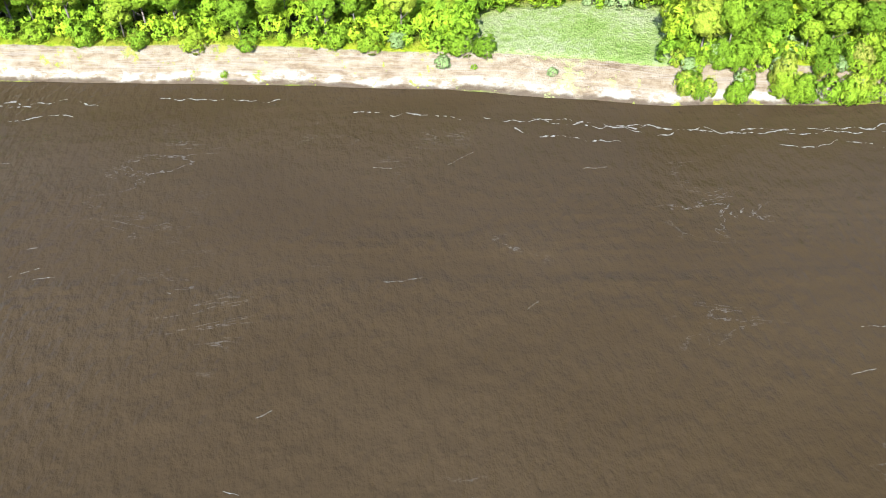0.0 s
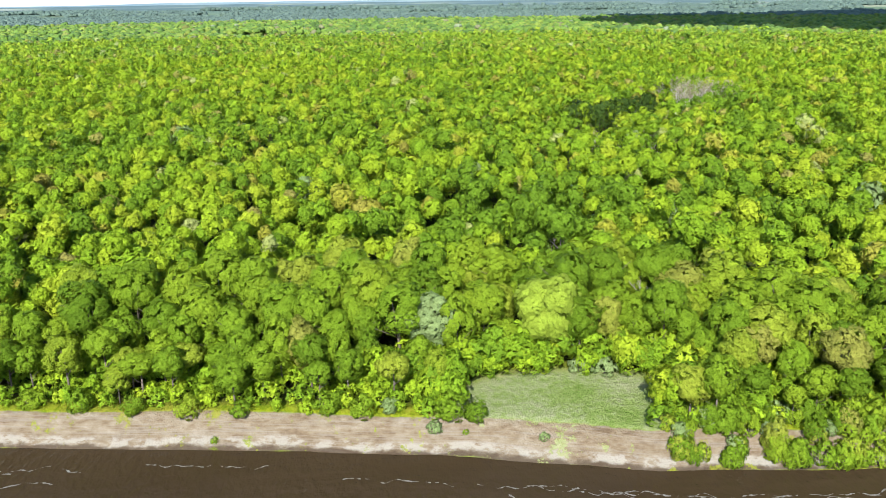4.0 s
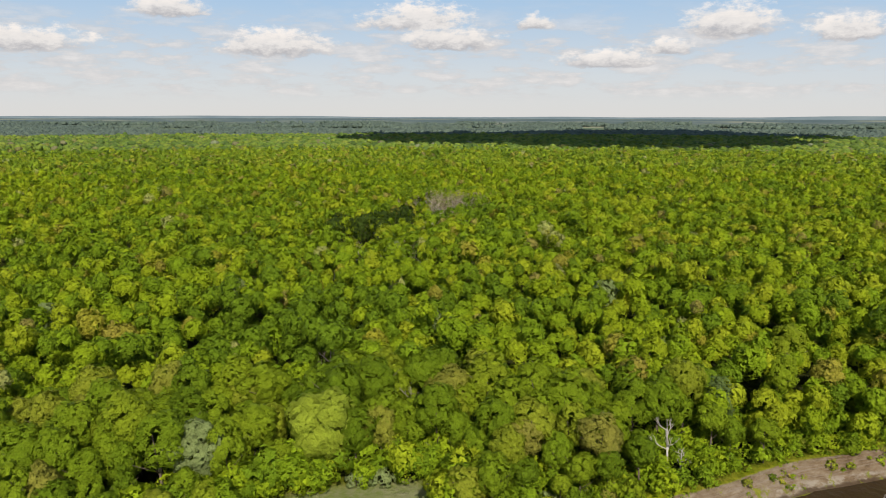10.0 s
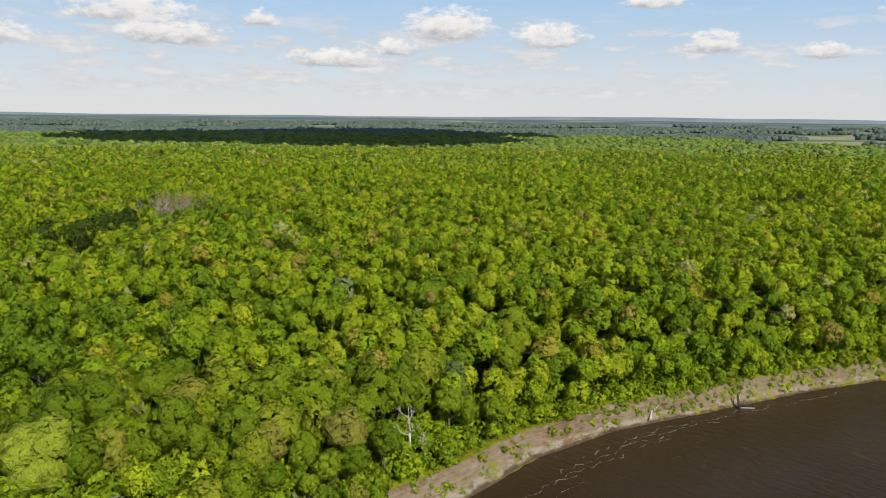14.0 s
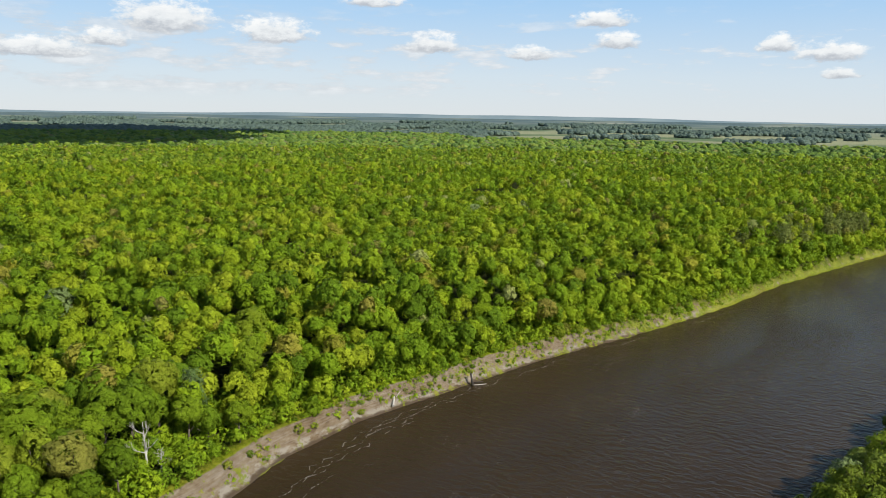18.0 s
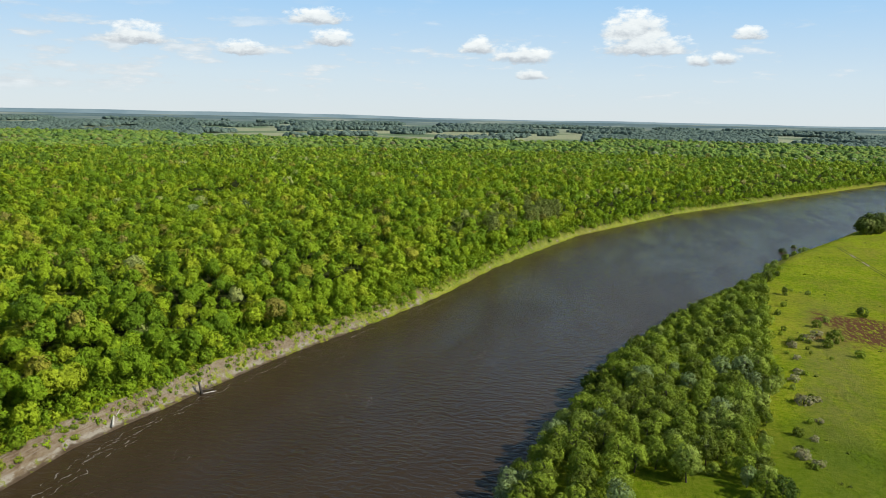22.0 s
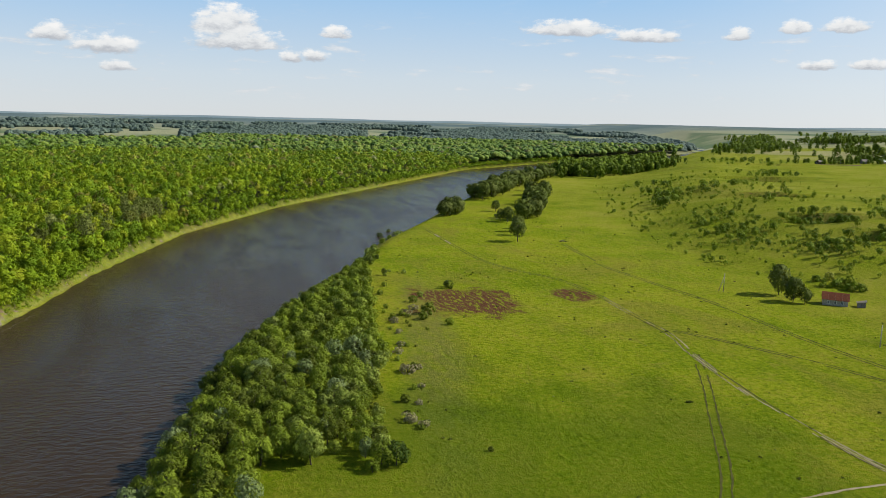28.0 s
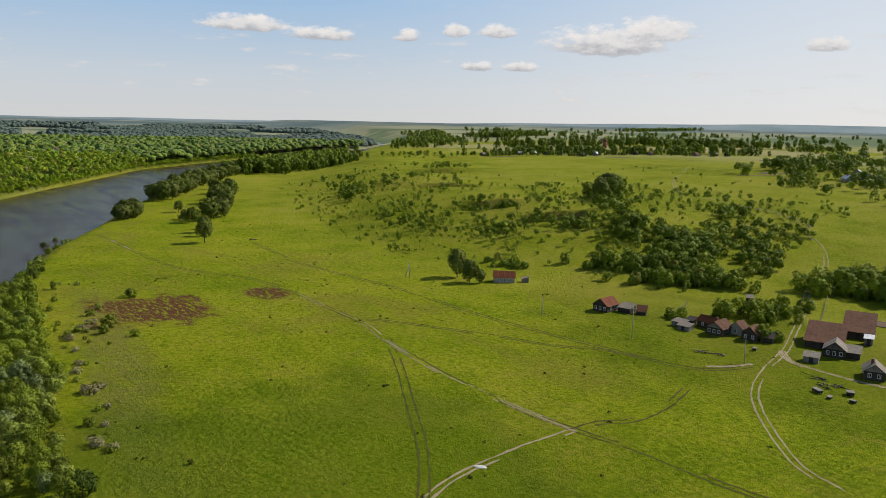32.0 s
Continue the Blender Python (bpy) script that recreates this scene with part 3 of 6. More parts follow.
def river_strip():
    xs = np.unique(np.concatenate([np.linspace(-4900, -300, 40), np.linspace(-300, 1300, 260), np.linspace(1300, 4900, 60)]))
    top, low = line_y(xs, BANK_N) + 2.5, line_y(xs, BANK_S) - 3.5
    rows = 9
    V, F = [], []
    for k in range(rows):
        y = low + (top - low) * k / (rows - 1)
        V.append(np.stack([xs, y, np.zeros_like(xs)], -1))
    n = len(xs)
    i = np.arange((rows - 1) * n).reshape(rows - 1, n)[:, :-1].ravel()
    return np_mesh("water", np.concatenate(V), np.stack([i, i + 1, i + 1 + n, i + n], -1), WATER, True)


river = tagged(new("water", river_strip()), "wide brown river with ripples and foam streaks", "river", kind="structure")


def pool_mesh(rx, ry, seed):
    bm = bmesh.new()
    ring = []
    for k in range(28):
        a = k * math.tau / 28
        w = 1 + 0.16 * math.sin(3 * a + seed) + 0.08 * math.sin(7 * a)
        ring.append(bm.verts.new((rx * w * math.cos(a), ry * w * math.sin(a), 0)))
    bm.faces.new(ring)
    me = bpy.data.meshes.new("pool")
    bm.to_mesh(me)
    bm.free()
    me.materials.append(WATER)
    return me


for k, (cx, cy, rx, ry, turn) in enumerate(POOLS):
    pool = new("pool", pool_mesh(rx, ry, k))
    pool.matrix_world = pose(cx, cy, 3.05, 0, 0, math.degrees(turn))
    tagged(pool, "still dark pool of an old river arm", "pool", kind="structure")


def far_ring():
    n, V, F = 360, [], []
    for k in range(n):
        a = k * math.tau / n
        x, y = math.sin(a), math.cos(a)
        deg = math.degrees(a)
        ridge = 40 + 16 * math.exp(-((deg - 62) / 17) ** 2) + 46 * float(smooth((deg - 114) / 44) * smooth((250 - deg) / 60)) + 3 * math.sin(3 * a + 1) + 2.5 * math.sin(7 * a + 2) + 2.0 * math.sin(17 * a) + 1.2 * math.sin(41 * a + 1)
        V += [(4880 * x, 4880 * y, -60), (4900 * x, 4900 * y, ridge)]
        j = (k + 1) % n
        F.append((2 * k, 2 * j, 2 * j + 1, 2 * k + 1))
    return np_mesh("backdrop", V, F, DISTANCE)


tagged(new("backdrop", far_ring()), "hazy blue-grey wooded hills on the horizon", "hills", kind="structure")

# ------------------------------------------------------------ foliage
RNG = np.random.RandomState(7)


def unit(a):
    return a / np.maximum(np.linalg.norm(a, axis=-1, keepdims=True), 1e-6)


def crown_spots(seed, lobes, leaves, half, low=-0.45, tall=1.0, spread=0.56, flat=0.85, rough=0.6, whole_round=0.55, lift=0.0):
    """Leaf clumps of a crown of radius 1: centres, facings, half sizes and the rounded facing of the bough each sits on."""
    rng = np.random.RandomState(seed)
    C, N, S, L = [], [], [], []
    k = np.arange(lobes)
    u = low + (1 - low) * (k + 0.5) / lobes
    a = k * 2.39996 + rng.uniform(0, 6.28) + rng.normal(0, 0.3, lobes)
    wide = np.sqrt(1 - u * u)
    dirs = np.stack([wide * np.cos(a), wide * np.sin(a), u], -1)
    for d in dirs:
        r = rng.uniform(0.28, 0.48) * (1.2 if lobes < 12 else 1.0)
        p = d * spread * rng.uniform(0.80, 1.24)
        g = unit(rng.normal(size=(leaves * 4, 3)))
        g = g[(g @ d + 0.7 * g[:, 2]) > -0.05][:leaves]
        q = g * r * rng.uniform(0.74, 1.08, len(g))[:, None]
        q[:, 2] *= flat
        C.append(p + q)
        whole = unit(p + q)
        N.append(unit(0.45 * whole + 0.60 * g + np.array([0, 0, 0.12]) + 0.28 * rng.normal(size=g.shape)))
        L.append(unit(whole_round * whole + (1.3 - whole_round) * g + 0.22 * rough * rng.normal(size=g.shape) + np.array([0, 0, lift])))
        S.append(half * rng.uniform(0.6, 1.4, len(g)))
    C, N, S, L = (np.concatenate(v) for v in (C, N, S, L))
    C[:, 2] *= tall
    return C, N, S, L


def leaf_faces(C, N, S, L, rng):
    """A three-cornered tuft of leaves at every spot, shaded as part of its bough."""
    helper = np.where(np.abs(N[:, 2:3]) < 0.9, np.array([[0, 0, 1.0]]), np.array([[1.0, 0, 0]]))
    T = unit(np.cross(N, helper))
    B = np.cross(N, T)
    a = rng.uniform(0, 6.28, len(C))[:, None]
    T, B = T * np.cos(a) + B * np.sin(a), B * np.cos(a) - T * np.sin(a)
    s = S[:, None]
    w = rng.uniform(0.7, 1.15, len(C))[:, None]
    off = np.stack([-T * s * w - B * s * 0.6, T * s * w - B * s * 0.6, B * s * 1.3], 1)
    V = (C[:, None, :] + off).reshape(-1, 3)
    bend = unit(L[:, None, :] + 0.22 * off / s[:, :, None]).reshape(-1, 3)
    return V, np.arange(len(V)).reshape(-1, 3), bend


def scatter(spacing, keep, x0, x1, y0, y1, rng):
    gx, gy = np.meshgrid(np.arange(x0, x1, spacing), np.arange(y0, y1, spacing * 0.9))
    gx = gx + spacing * 0.5 * (np.arange(gx.shape[0]) % 2)[:, None]
    x = gx.ravel() + rng.uniform(-0.4, 0.4, gx.size) * spacing
    y = gy.ravel() + rng.uniform(-0.4, 0.4, gx.size) * spacing
    ok = keep(x, y)
    return x[ok], y[ok]


def in_wood(x, y):
    """Where trees stand on the wooded side."""
    edge = line_distance(x, y, BANK_N)
    far = smooth((x - 230) / 130)
    ok = (y > line_y(x, BANK_N)) & (edge > 5.2 - 3.0 * far + (1.2 - 0.5 * far) * waves2(x, y, 25, 8))
    # thin gaps along old river arms
    gap = (np.abs(waves2(x, y, 330, 70)) < 0.030) & (waves2(x, y, 170, 71) > 0.05) & (np.hypot(x, y) > 360) & (edge > 40)
    ok &= ~gap
    ok &= np.hypot((x - 20.5) / 20, (y - 106) / 9.5) > 1 + 0.15 * waves2(x, y, 12, 93)
    ok &= np.hypot((x - 63) / 15, (y - 288) / 9) > 1
    for cx, cy, rx, ry, turn in POOLS:
        u = (x - cx) * np.cos(turn) + (y - cy) * np.sin(turn)
        v = -(x - cx) * np.sin(turn) + (y - cy) * np.cos(turn)
        ok &= np.hypot(u / (rx + 5), v / (ry + 8)) > 1
    return ok


def sector(x, y, r0, r1, a0=-44, a1=116):
    r, a = np.hypot(x, y), np.degrees(np.arctan2(x, y))
    return (r >= r0) & (r < r1) & (a > a0) & (a < a1)


def tints(x, y, rng):
    t = 0.46 + 0.20 * waves2(x, y, 90, 11) + 0.10 * waves2(x, y, 300, 12) + rng.normal(0, 0.27, len(x))
    t = t - 0.30 * smooth((waves2(x, y, 150, 60) - 0.28) / 0.2)
    t = np.clip(t, 0.0, 0.80)
    odd = rng.uniform(size=len(x))
    t = np.where(odd < 0.050, rng.uniform(0.88, 0.94, len(x)), t)
    t = np.where(odd < 0.014, 0.96, t)
    return np.where(odd > 0.993, 1.0, t)


def tree_sizes(x, y, rng):
    """Crown radius and top of the crown above the ground."""
    edge = line_distance(x, y, BANK_N)
    r = rng.uniform(1.6, 3.5, len(x))
    top = rng.normal(14.2, 2.6, len(x)) + 1.2 * waves2(x, y, 70, 13)
    top = top * (0.56 + 0.44 * smooth((edge - 5) / 20))
    return np.minimum(r, top * 0.42), top


def leafy_stuff(name, x, y, lobes, leaves, half, kinds, rng, label, sizes=None, shade=None, category="forest", mat=None, rough=0.55, low=-0.30, lift=0.0, tall=1.1):
    """A stand of many trees in one mesh."""
    z = height(x, y)
    r, top = tree_sizes(x, y, rng) if sizes is None else sizes
    t = tints(x, y, rng) if shade is None else shade
    VV, FF, TT, BB, base = [], [], [], [], 0
    pick = rng.randint(0, kinds, len(x))
    for k in range(kinds):
        C, N, S, L = crown_spots(100 + k, lobes, leaves, half, low, tall, 0.54, 0.85, rough, 0.75, lift)
        idx = np.nonzero(pick == k)[0]
        if not len(idx):
            continue
        a = rng.uniform(0, 6.28, len(idx))
        ca, sa = np.cos(a)[:, None], np.sin(a)[:, None]

        def turned(P):
            return np.stack([P[None, :, 0] * ca - P[None, :, 1] * sa, P[None, :, 0] * sa + P[None, :, 1] * ca, np.repeat(P[None, :, 2], len(idx), 0)], -1)

        R = r[idx][:, None, None]
        squash = rng.uniform(0.85, 1.25, len(idx))[:, None]
        CC = turned(C) * R
        CC[..., 2] *= squash
        CC = CC + np.stack([x[idx], y[idx], z[idx] + top[idx] - r[idx] * squash[:, 0] * (tall - 0.1)], -1)[:, None, :]
        NN = turned(N).reshape(-1, 3)
        SS = (S[None, :] * r[idx][:, None]).ravel()
        V, F, bend = leaf_faces(CC.reshape(-1, 3), NN, SS, turned(L).reshape(-1, 3), rng)
        VV.append(V)
        BB.append(bend)
        FF.append(F + base)
        TT.append(np.repeat(t[idx], len(C) * 3))
        base += len(V)
    me = np_mesh(name, np.concatenate(VV), np.concatenate(FF), mat or LEAF_STUFF, True, np.concatenate(TT), np.concatenate(BB))
    return tagged(new(name, me), label, category, kind="stuff")


def dome_stuff(name, x, y, r, top, shade, rng, mat, label):
    """A far wood in one mesh: uneven rounded crowns that close up into a canopy."""
    n, sides = len(x), 5
    a = np.arange(sides) * math.tau / sides
    P = np.concatenate([np.stack([w * np.cos(a + t), w * np.sin(a + t), np.full(sides, z)], -1) for w, z, t in ((1.0, -0.55, 0.0), (0.80, 0.10, 0.5))] + [np.array([[0, 0, 0.42]])])
    F = [(k, (k + 1) % sides, sides + k) for k in range(sides)] + [((k + 1) % sides, sides + (k + 1) % sides, sides + k) for k in range(sides)] + [(sides + k, sides + (k + 1) % sides, 2 * sides) for k in range(sides)]
    V = P[None] * rng.uniform(0.78, 1.22, (n, len(P), 1)) * r[:, None, None]
    bend = unit(P * np.array([1, 1, 1.2]) + np.array([0, 0, 0.30]))
    V = V + np.stack([x, y, height(x, y) + top - 0.42 * r], -1)[:, None, :]
    F = (np.array(F)[None] + (np.arange(n) * len(P))[:, None, None]).reshape(-1, 3)
    me = np_mesh(name, V.reshape(-1, 3), F, mat, True, np.repeat(shade, len(P)), np.tile(bend, (n, 1)))
    return tagged(new(name, me), label, "forest", kind="stuff")


rng_b = np.random.RandomState(21)
NEAR_R = 137.0


def in_far_wood(x, y):
    """Far woods, with an open marsh to the east."""
    a, r = np.degrees(np.arctan2(x, y)), np.hypot(x, y)
    marsh = (a > 58) & (a < 88) & (r > 1480 + 120 * waves2(x, y, 300, 40))
    return in_wood(x, y) & ~marsh & (waves2(x, y, 420, 41) < 0.62)


bx, by = scatter(4.2, lambda x, y: in_wood(x, y) & sector(x, y, NEAR_R, 235), -200, 300, 0, 260, rng_b)
leafy_stuff("forest", bx, by, 15, 20, 0.185, 7, rng_b, "dense fresh green broadleaf forest behind the river bank", low=-0.6, tall=1.15)
cx_, cy_ = scatter(4.6, lambda x, y: in_wood(x, y) & sector(x, y, 235, 450), -400, 520, -60, 490, rng_b)
leafy_stuff("forest", cx_, cy_, 9, 10, 0.25, 6, rng_b, "dense fresh green broadleaf forest farther from the river", rough=0.45, low=-0.4)
dx_, dy_ = scatter(5.4, lambda x, y: in_wood(x, y) & sector(x, y, 450, 660, -40, 122), -700, 700, -400, 700, rng_b)
leafy_stuff("forest", dx_, dy_, 6, 5, 0.36, 6, rng_b, "distant green forest canopy", rough=0.4)
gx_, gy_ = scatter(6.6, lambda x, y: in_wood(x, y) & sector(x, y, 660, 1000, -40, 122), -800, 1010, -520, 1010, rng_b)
leafy_stuff("forest", gx_, gy_, 5, 4, 0.46, 6, rng_b, "distant forest canopy with haze mixed into its green", mat=LEAF_FAR_HAZE, rough=0.3, lift=0.2)
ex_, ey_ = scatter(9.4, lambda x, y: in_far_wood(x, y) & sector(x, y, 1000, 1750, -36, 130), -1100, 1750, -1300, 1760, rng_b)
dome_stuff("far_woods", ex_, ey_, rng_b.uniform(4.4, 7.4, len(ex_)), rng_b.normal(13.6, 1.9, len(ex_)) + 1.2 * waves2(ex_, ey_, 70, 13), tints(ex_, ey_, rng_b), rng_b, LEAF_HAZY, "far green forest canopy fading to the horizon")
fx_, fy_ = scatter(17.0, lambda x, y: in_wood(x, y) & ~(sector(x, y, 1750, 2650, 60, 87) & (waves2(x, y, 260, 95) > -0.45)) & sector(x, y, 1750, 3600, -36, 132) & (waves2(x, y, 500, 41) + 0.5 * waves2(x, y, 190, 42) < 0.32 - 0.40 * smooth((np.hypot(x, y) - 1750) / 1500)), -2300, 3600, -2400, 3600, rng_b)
# the blue-green of these woods is haze put into the leaf colour
dome_stuff("distant_woods", fx_, fy_, rng_b.uniform(8.5, 13.5, len(fx_)), rng_b.normal(12.0, 1.5, len(fx_)), rng_b.uniform(0, 1, len(fx_)), rng_b, LEAF_DEEP_HAZE, "woods far out on the plain, dulled by painted haze")
# undergrowth along the edge of the wood
ux_, uy_ = scatter(2.3, lambda x, y: (y > line_y(x, BANK_N)) & (line_distance(x, y, BANK_N) > 4.6) & (line_distance(x, y, BANK_N) < 20) & (np.hypot((x - 20.5) / 18, (y - 105) / 9.0) > 1)
                   & sector(x, y, 60, 420, -42, 90), -130, 420, 0, 160, rng_b)
vx_, vy_ = scatter(3.1, lambda x, y: (y > line_y(x, BANK_N)) & (line_distance(x, y, BANK_N) > 1.6 + 0.8 * waves2(x, y, 18, 91)) & (line_distance(x, y, BANK_N) < 11) & (x > 100) & (line_distance(x, y, BANK_N) > 3.4 - 1.8 * smooth((x - 160) / 90)), 100, 1150, -540, 80, rng_b)
hx_, hy_ = scatter(1.35, lambda x, y: (y > line_y(x, BANK_N)) & (line_distance(x, y, BANK_N) > 0.9) & (line_distance(x, y, BANK_N) < 5.5) & (waves2(x, y, 13, 94) > 0.25 - 0.75 * smooth((x - 95) / 60)), 60, 330, 40, 110, rng_b)
hr_ = rng_b.uniform(0.35, 0.85, len(hx_))
leafy_stuff("herbs", hx_, hy_, 5, 9, 0.30, 4, rng_b, "fresh green herbs and nettles on the river bank", (hr_, hr_ * rng_b.uniform(0.8, 1.5, len(hx_))),
            np.clip(rng_b.normal(0.50, 0.22, len(hx_)), 0.1, 0.92), "herbs", low=-0.8)
ring = rng_b.uniform(0, 6.28, 300)
rad = rng_b.uniform(0.80, 1.60, 300)
rx_, ry_ = 20.5 + 20 * rad * np.cos(ring), 106 + 9.5 * rad * np.sin(ring)
ok = line_distance(rx_, ry_, BANK_N) > 6.5
deep_ = np.concatenate([smooth((line_distance(ux_, uy_, BANK_N) - 7) / 6), np.full(ok.sum(), 1.4), np.full(len(vx_), 0.5)])
ux_, uy_ = np.concatenate([ux_, rx_[ok], vx_]), np.concatenate([uy_, ry_[ok], vy_])
ur_ = rng_b.uniform(0.9, 1.9, len(ux_)) * (1 + 0.45 * deep_)
leafy_stuff("undergrowth", ux_, uy_, 7, 15, 0.22, 5, rng_b, "bright green undergrowth along the edge of the wood", (ur_, ur_ * rng_b.uniform(1.3, 2.2, len(ux_)) * (1 + 0.3 * deep_)),
            np.clip(rng_b.normal(0.38, 0.20, len(ux_)), 0.05, 0.75), "undergrowth", low=-0.75)

# ------------------------------------------------------------ things: helpers
def part(name, bm, mat, parent, label=""):
    """Links a bmesh (or a mesh) as one part under a thing."""
    if isinstance(bm, bpy.types.Mesh):
        me = bm
    else:
        me = bpy.data.meshes.new(name)
        bm.to_mesh(me)
        bm.free()
        me.materials.append(mat)
    ob = new(name, me)
    ob.parent = parent
    return tagged(ob, label) if label else ob


def thing(name, x, y, z, turn, label, category, group=""):
    ob = new(name)
    ob.empty_display_size = 0.5
    ob.matrix_world = pose(x, y, z, 0, 0, turn)
    return tagged(ob, label, category, group)


def placed(x, y, turn=0.0, s=1.0, z=None, tall=1.0):
    z = height_at(x, y) if z is None else z
    return pose(x, y, z - 0.05, 0, 0, turn) @ Matrix.Diagonal((s, s, s * tall, 1))


def limb(bm, a, b, ra, rb, sides=6):
    """A tapered round bar from a to b."""
    a, b = Vector(a), Vector(b)
    turn = (b - a).to_track_quat("Z", "Y").to_matrix()
    low, high = [], []
    for k in range(sides):
        d = turn @ Vector((math.cos(k * math.tau / sides), math.sin(k * math.tau / sides), 0))
        low.append(bm.verts.new(a + d * ra))
        high.append(bm.verts.new(b + d * rb))
    for k in range(sides):
        j = (k + 1) % sides
        bm.faces.new((low[k], low[j], high[j], high[k])).smooth = True
    bm.faces.new(high)
    bm.faces.new(low[::-1])


def trunk_mesh(rng, top, r, lean=0.4, limbs=5):
    bm = bmesh.new()
    mid = Vector((rng.uniform(-lean, lean), rng.uniform(-lean, lean), top * 0.45))
    end = mid + Vector((rng.uniform(-lean, lean), rng.uniform(-lean, lean), top * 0.32))
    limb(bm, (0, 0, -0.3), mid, r, r * 0.68)
    limb(bm, mid, end, r * 0.68, r * 0.25)
    for k in range(limbs):
        a = k * 2.4 + rng.uniform(0, 1)
        f = rng.uniform(0.25, 0.9)
        base = Vector((0, 0, -0.3)).lerp(mid, 0.55 + 0.4 * f) if k % 2 else mid.lerp(end, f * 0.7)
        out = rng.uniform(0.16, 0.26) * top
        limb(bm, base, base + Vector((math.cos(a) * out, math.sin(a) * out, out * rng.uniform(0.6, 1.2))), r * 0.38, r * 0.10, 5)
    return bm


def crown_mesh(name, seed, lobes, leaves, half, r, centre, mat, low=-0.6, tall=1.3, spread=0.58):
    C, N, S, L = crown_spots(seed, lobes, leaves, half, low, tall, spread)
    C = C * r
    C[:, 2] += centre
    V, F, bend = leaf_faces(C, N, S * r, L, np.random.RandomState(seed + 1))
    return np_mesh(name, V, F, mat, True, None, bend)


def tree_kind(name, seed, r, top, tall, mat, bark, label, category, group, lobes=24, leaves=48, half=0.095, low=-0.8, trunk=0.22, spread=0.58):
    """One tree with trunk and crown, parked far below the ground until copied."""
    rng = random.Random(seed)
    ob = thing(name, 0, 0, 0, 0, label, category, group)
    part("trunk", trunk_mesh(rng, top, trunk), bark, ob)
    part("crown", crown_mesh("crown", seed, lobes, leaves, half, r, top - r * tall * 0.96, mat, low, tall, spread), mat, ob)
    return ob


class Stock:
    """The first copy of each kind is the original itself."""

    def __init__(self, kinds):
        self.kinds, self.used = kinds, set()

    def put(self, k, m):
        ob = self.kinds[k]
        if k not in self.used:
            self.used.add(k)
            ob.matrix_basis = m
            ob.scale = (1, 1, 1)
            ob.matrix_basis = m
            return ob
        keep = ob.matrix_basis.copy()
        ob.matrix_basis = Matrix.Identity(4)
        made = copy_thing(ob, m)
        ob.matrix_basis = keep
        made.matrix_basis = m
        return made


# ------------------------------------------------------------ the wooded bank: trees nearest the river
near_kinds = Stock([tree_kind("tree", 300 + k, 3.1, 13.2, (1.3, 1.12, 1.5)[k % 3], LEAF, BARK, "fresh green broadleaf tree in a dense wood", "tree", "trees of the river wood", 17, 80, 0.125, -0.9, 0.22, 0.64) for k in range(8)])
rng_n = np.random.RandomState(5)
nx_, ny_ = scatter(4.7, lambda x, y: in_wood(x, y) & sector(x, y, 60, NEAR_R, -42, 70), -130, 160, 60, 160, rng_n)
SPECIAL = [(0.5, 116), (19.5, 118), (36, 123.5), (73.2, 102.6), (72.4, 99.5), (71.5, 96.5), (88, 110)]
clear = np.ones(len(nx_), bool)
for sx, sy in SPECIAL:
    clear &= np.hypot(nx_ - sx, ny_ - sy) > 3.4
nx_, ny_ = nx_[clear], ny_[clear]
nx_, ny_ = np.concatenate([nx_, [98.5, 103.5, 108.5, 113.0]]), np.concatenate([ny_, [107.5, 112.5, 118.0, 121.5]])
nr_, ntop_ = tree_sizes(nx_, ny_, rng_n)
for k, (x, y, top) in enumerate(zip(nx_, ny_, ntop_)):
    s = float(np.clip(top / 13.2, 0.42, 1.3))
    wide = rng_n.uniform(0.82, 1.18) * (1.0 if s > 0.7 else 1.25)
    near_kinds.put(int(rng_n.randint(0, 8)), pose(x, y, height_at(x, y) - 0.05, 0, 0, rng_n.uniform(0, 360)) @ Matrix.Diagonal((s * wide, s * wide, s, 1)))

# trees that stand out of the wood
PALE_LEAF = foliage("pale_willow_leaves", [(0.0, (0.185, 0.245, 0.080)), (1.0, (0.235, 0.290, 0.110))], True, gaps=0.42)
LIME_LEAF = foliage("light_green_leaves", [(0.0, (0.225, 0.300, 0.024)), (1.0, (0.255, 0.325, 0.030))], True, gaps=0.42)
ob = tree_kind("willow_tree", 401, 4.3, 13.5, 1.25, PALE_LEAF, BARK, "silvery grey-green willow among the darker trees", "tree", "", 18, 120, 0.11)
ob.matrix_basis = placed(0.5, 116)
ob = tree_kind("poplar_tree", 402, 5.6, 15.5, 1.15, LIME_LEAF, BARK, "large light green tree above the grassy clearing", "tree", "", 20, 150, 0.11)
ob.matrix_basis = placed(19.5, 118)
ob = tree_kind("tree", 403, 3.1, 14.0, 1.95, foliage("grey_green_leaves", [(0.0, (0.12, 0.18, 0.05)), (1.0, (0.15, 0.21, 0.06))], True), BARK, "tall narrow grey-green tree near the cut bank", "tree", "", 18, 70, 0.10)
ob.matrix_basis = placed(88, 110)


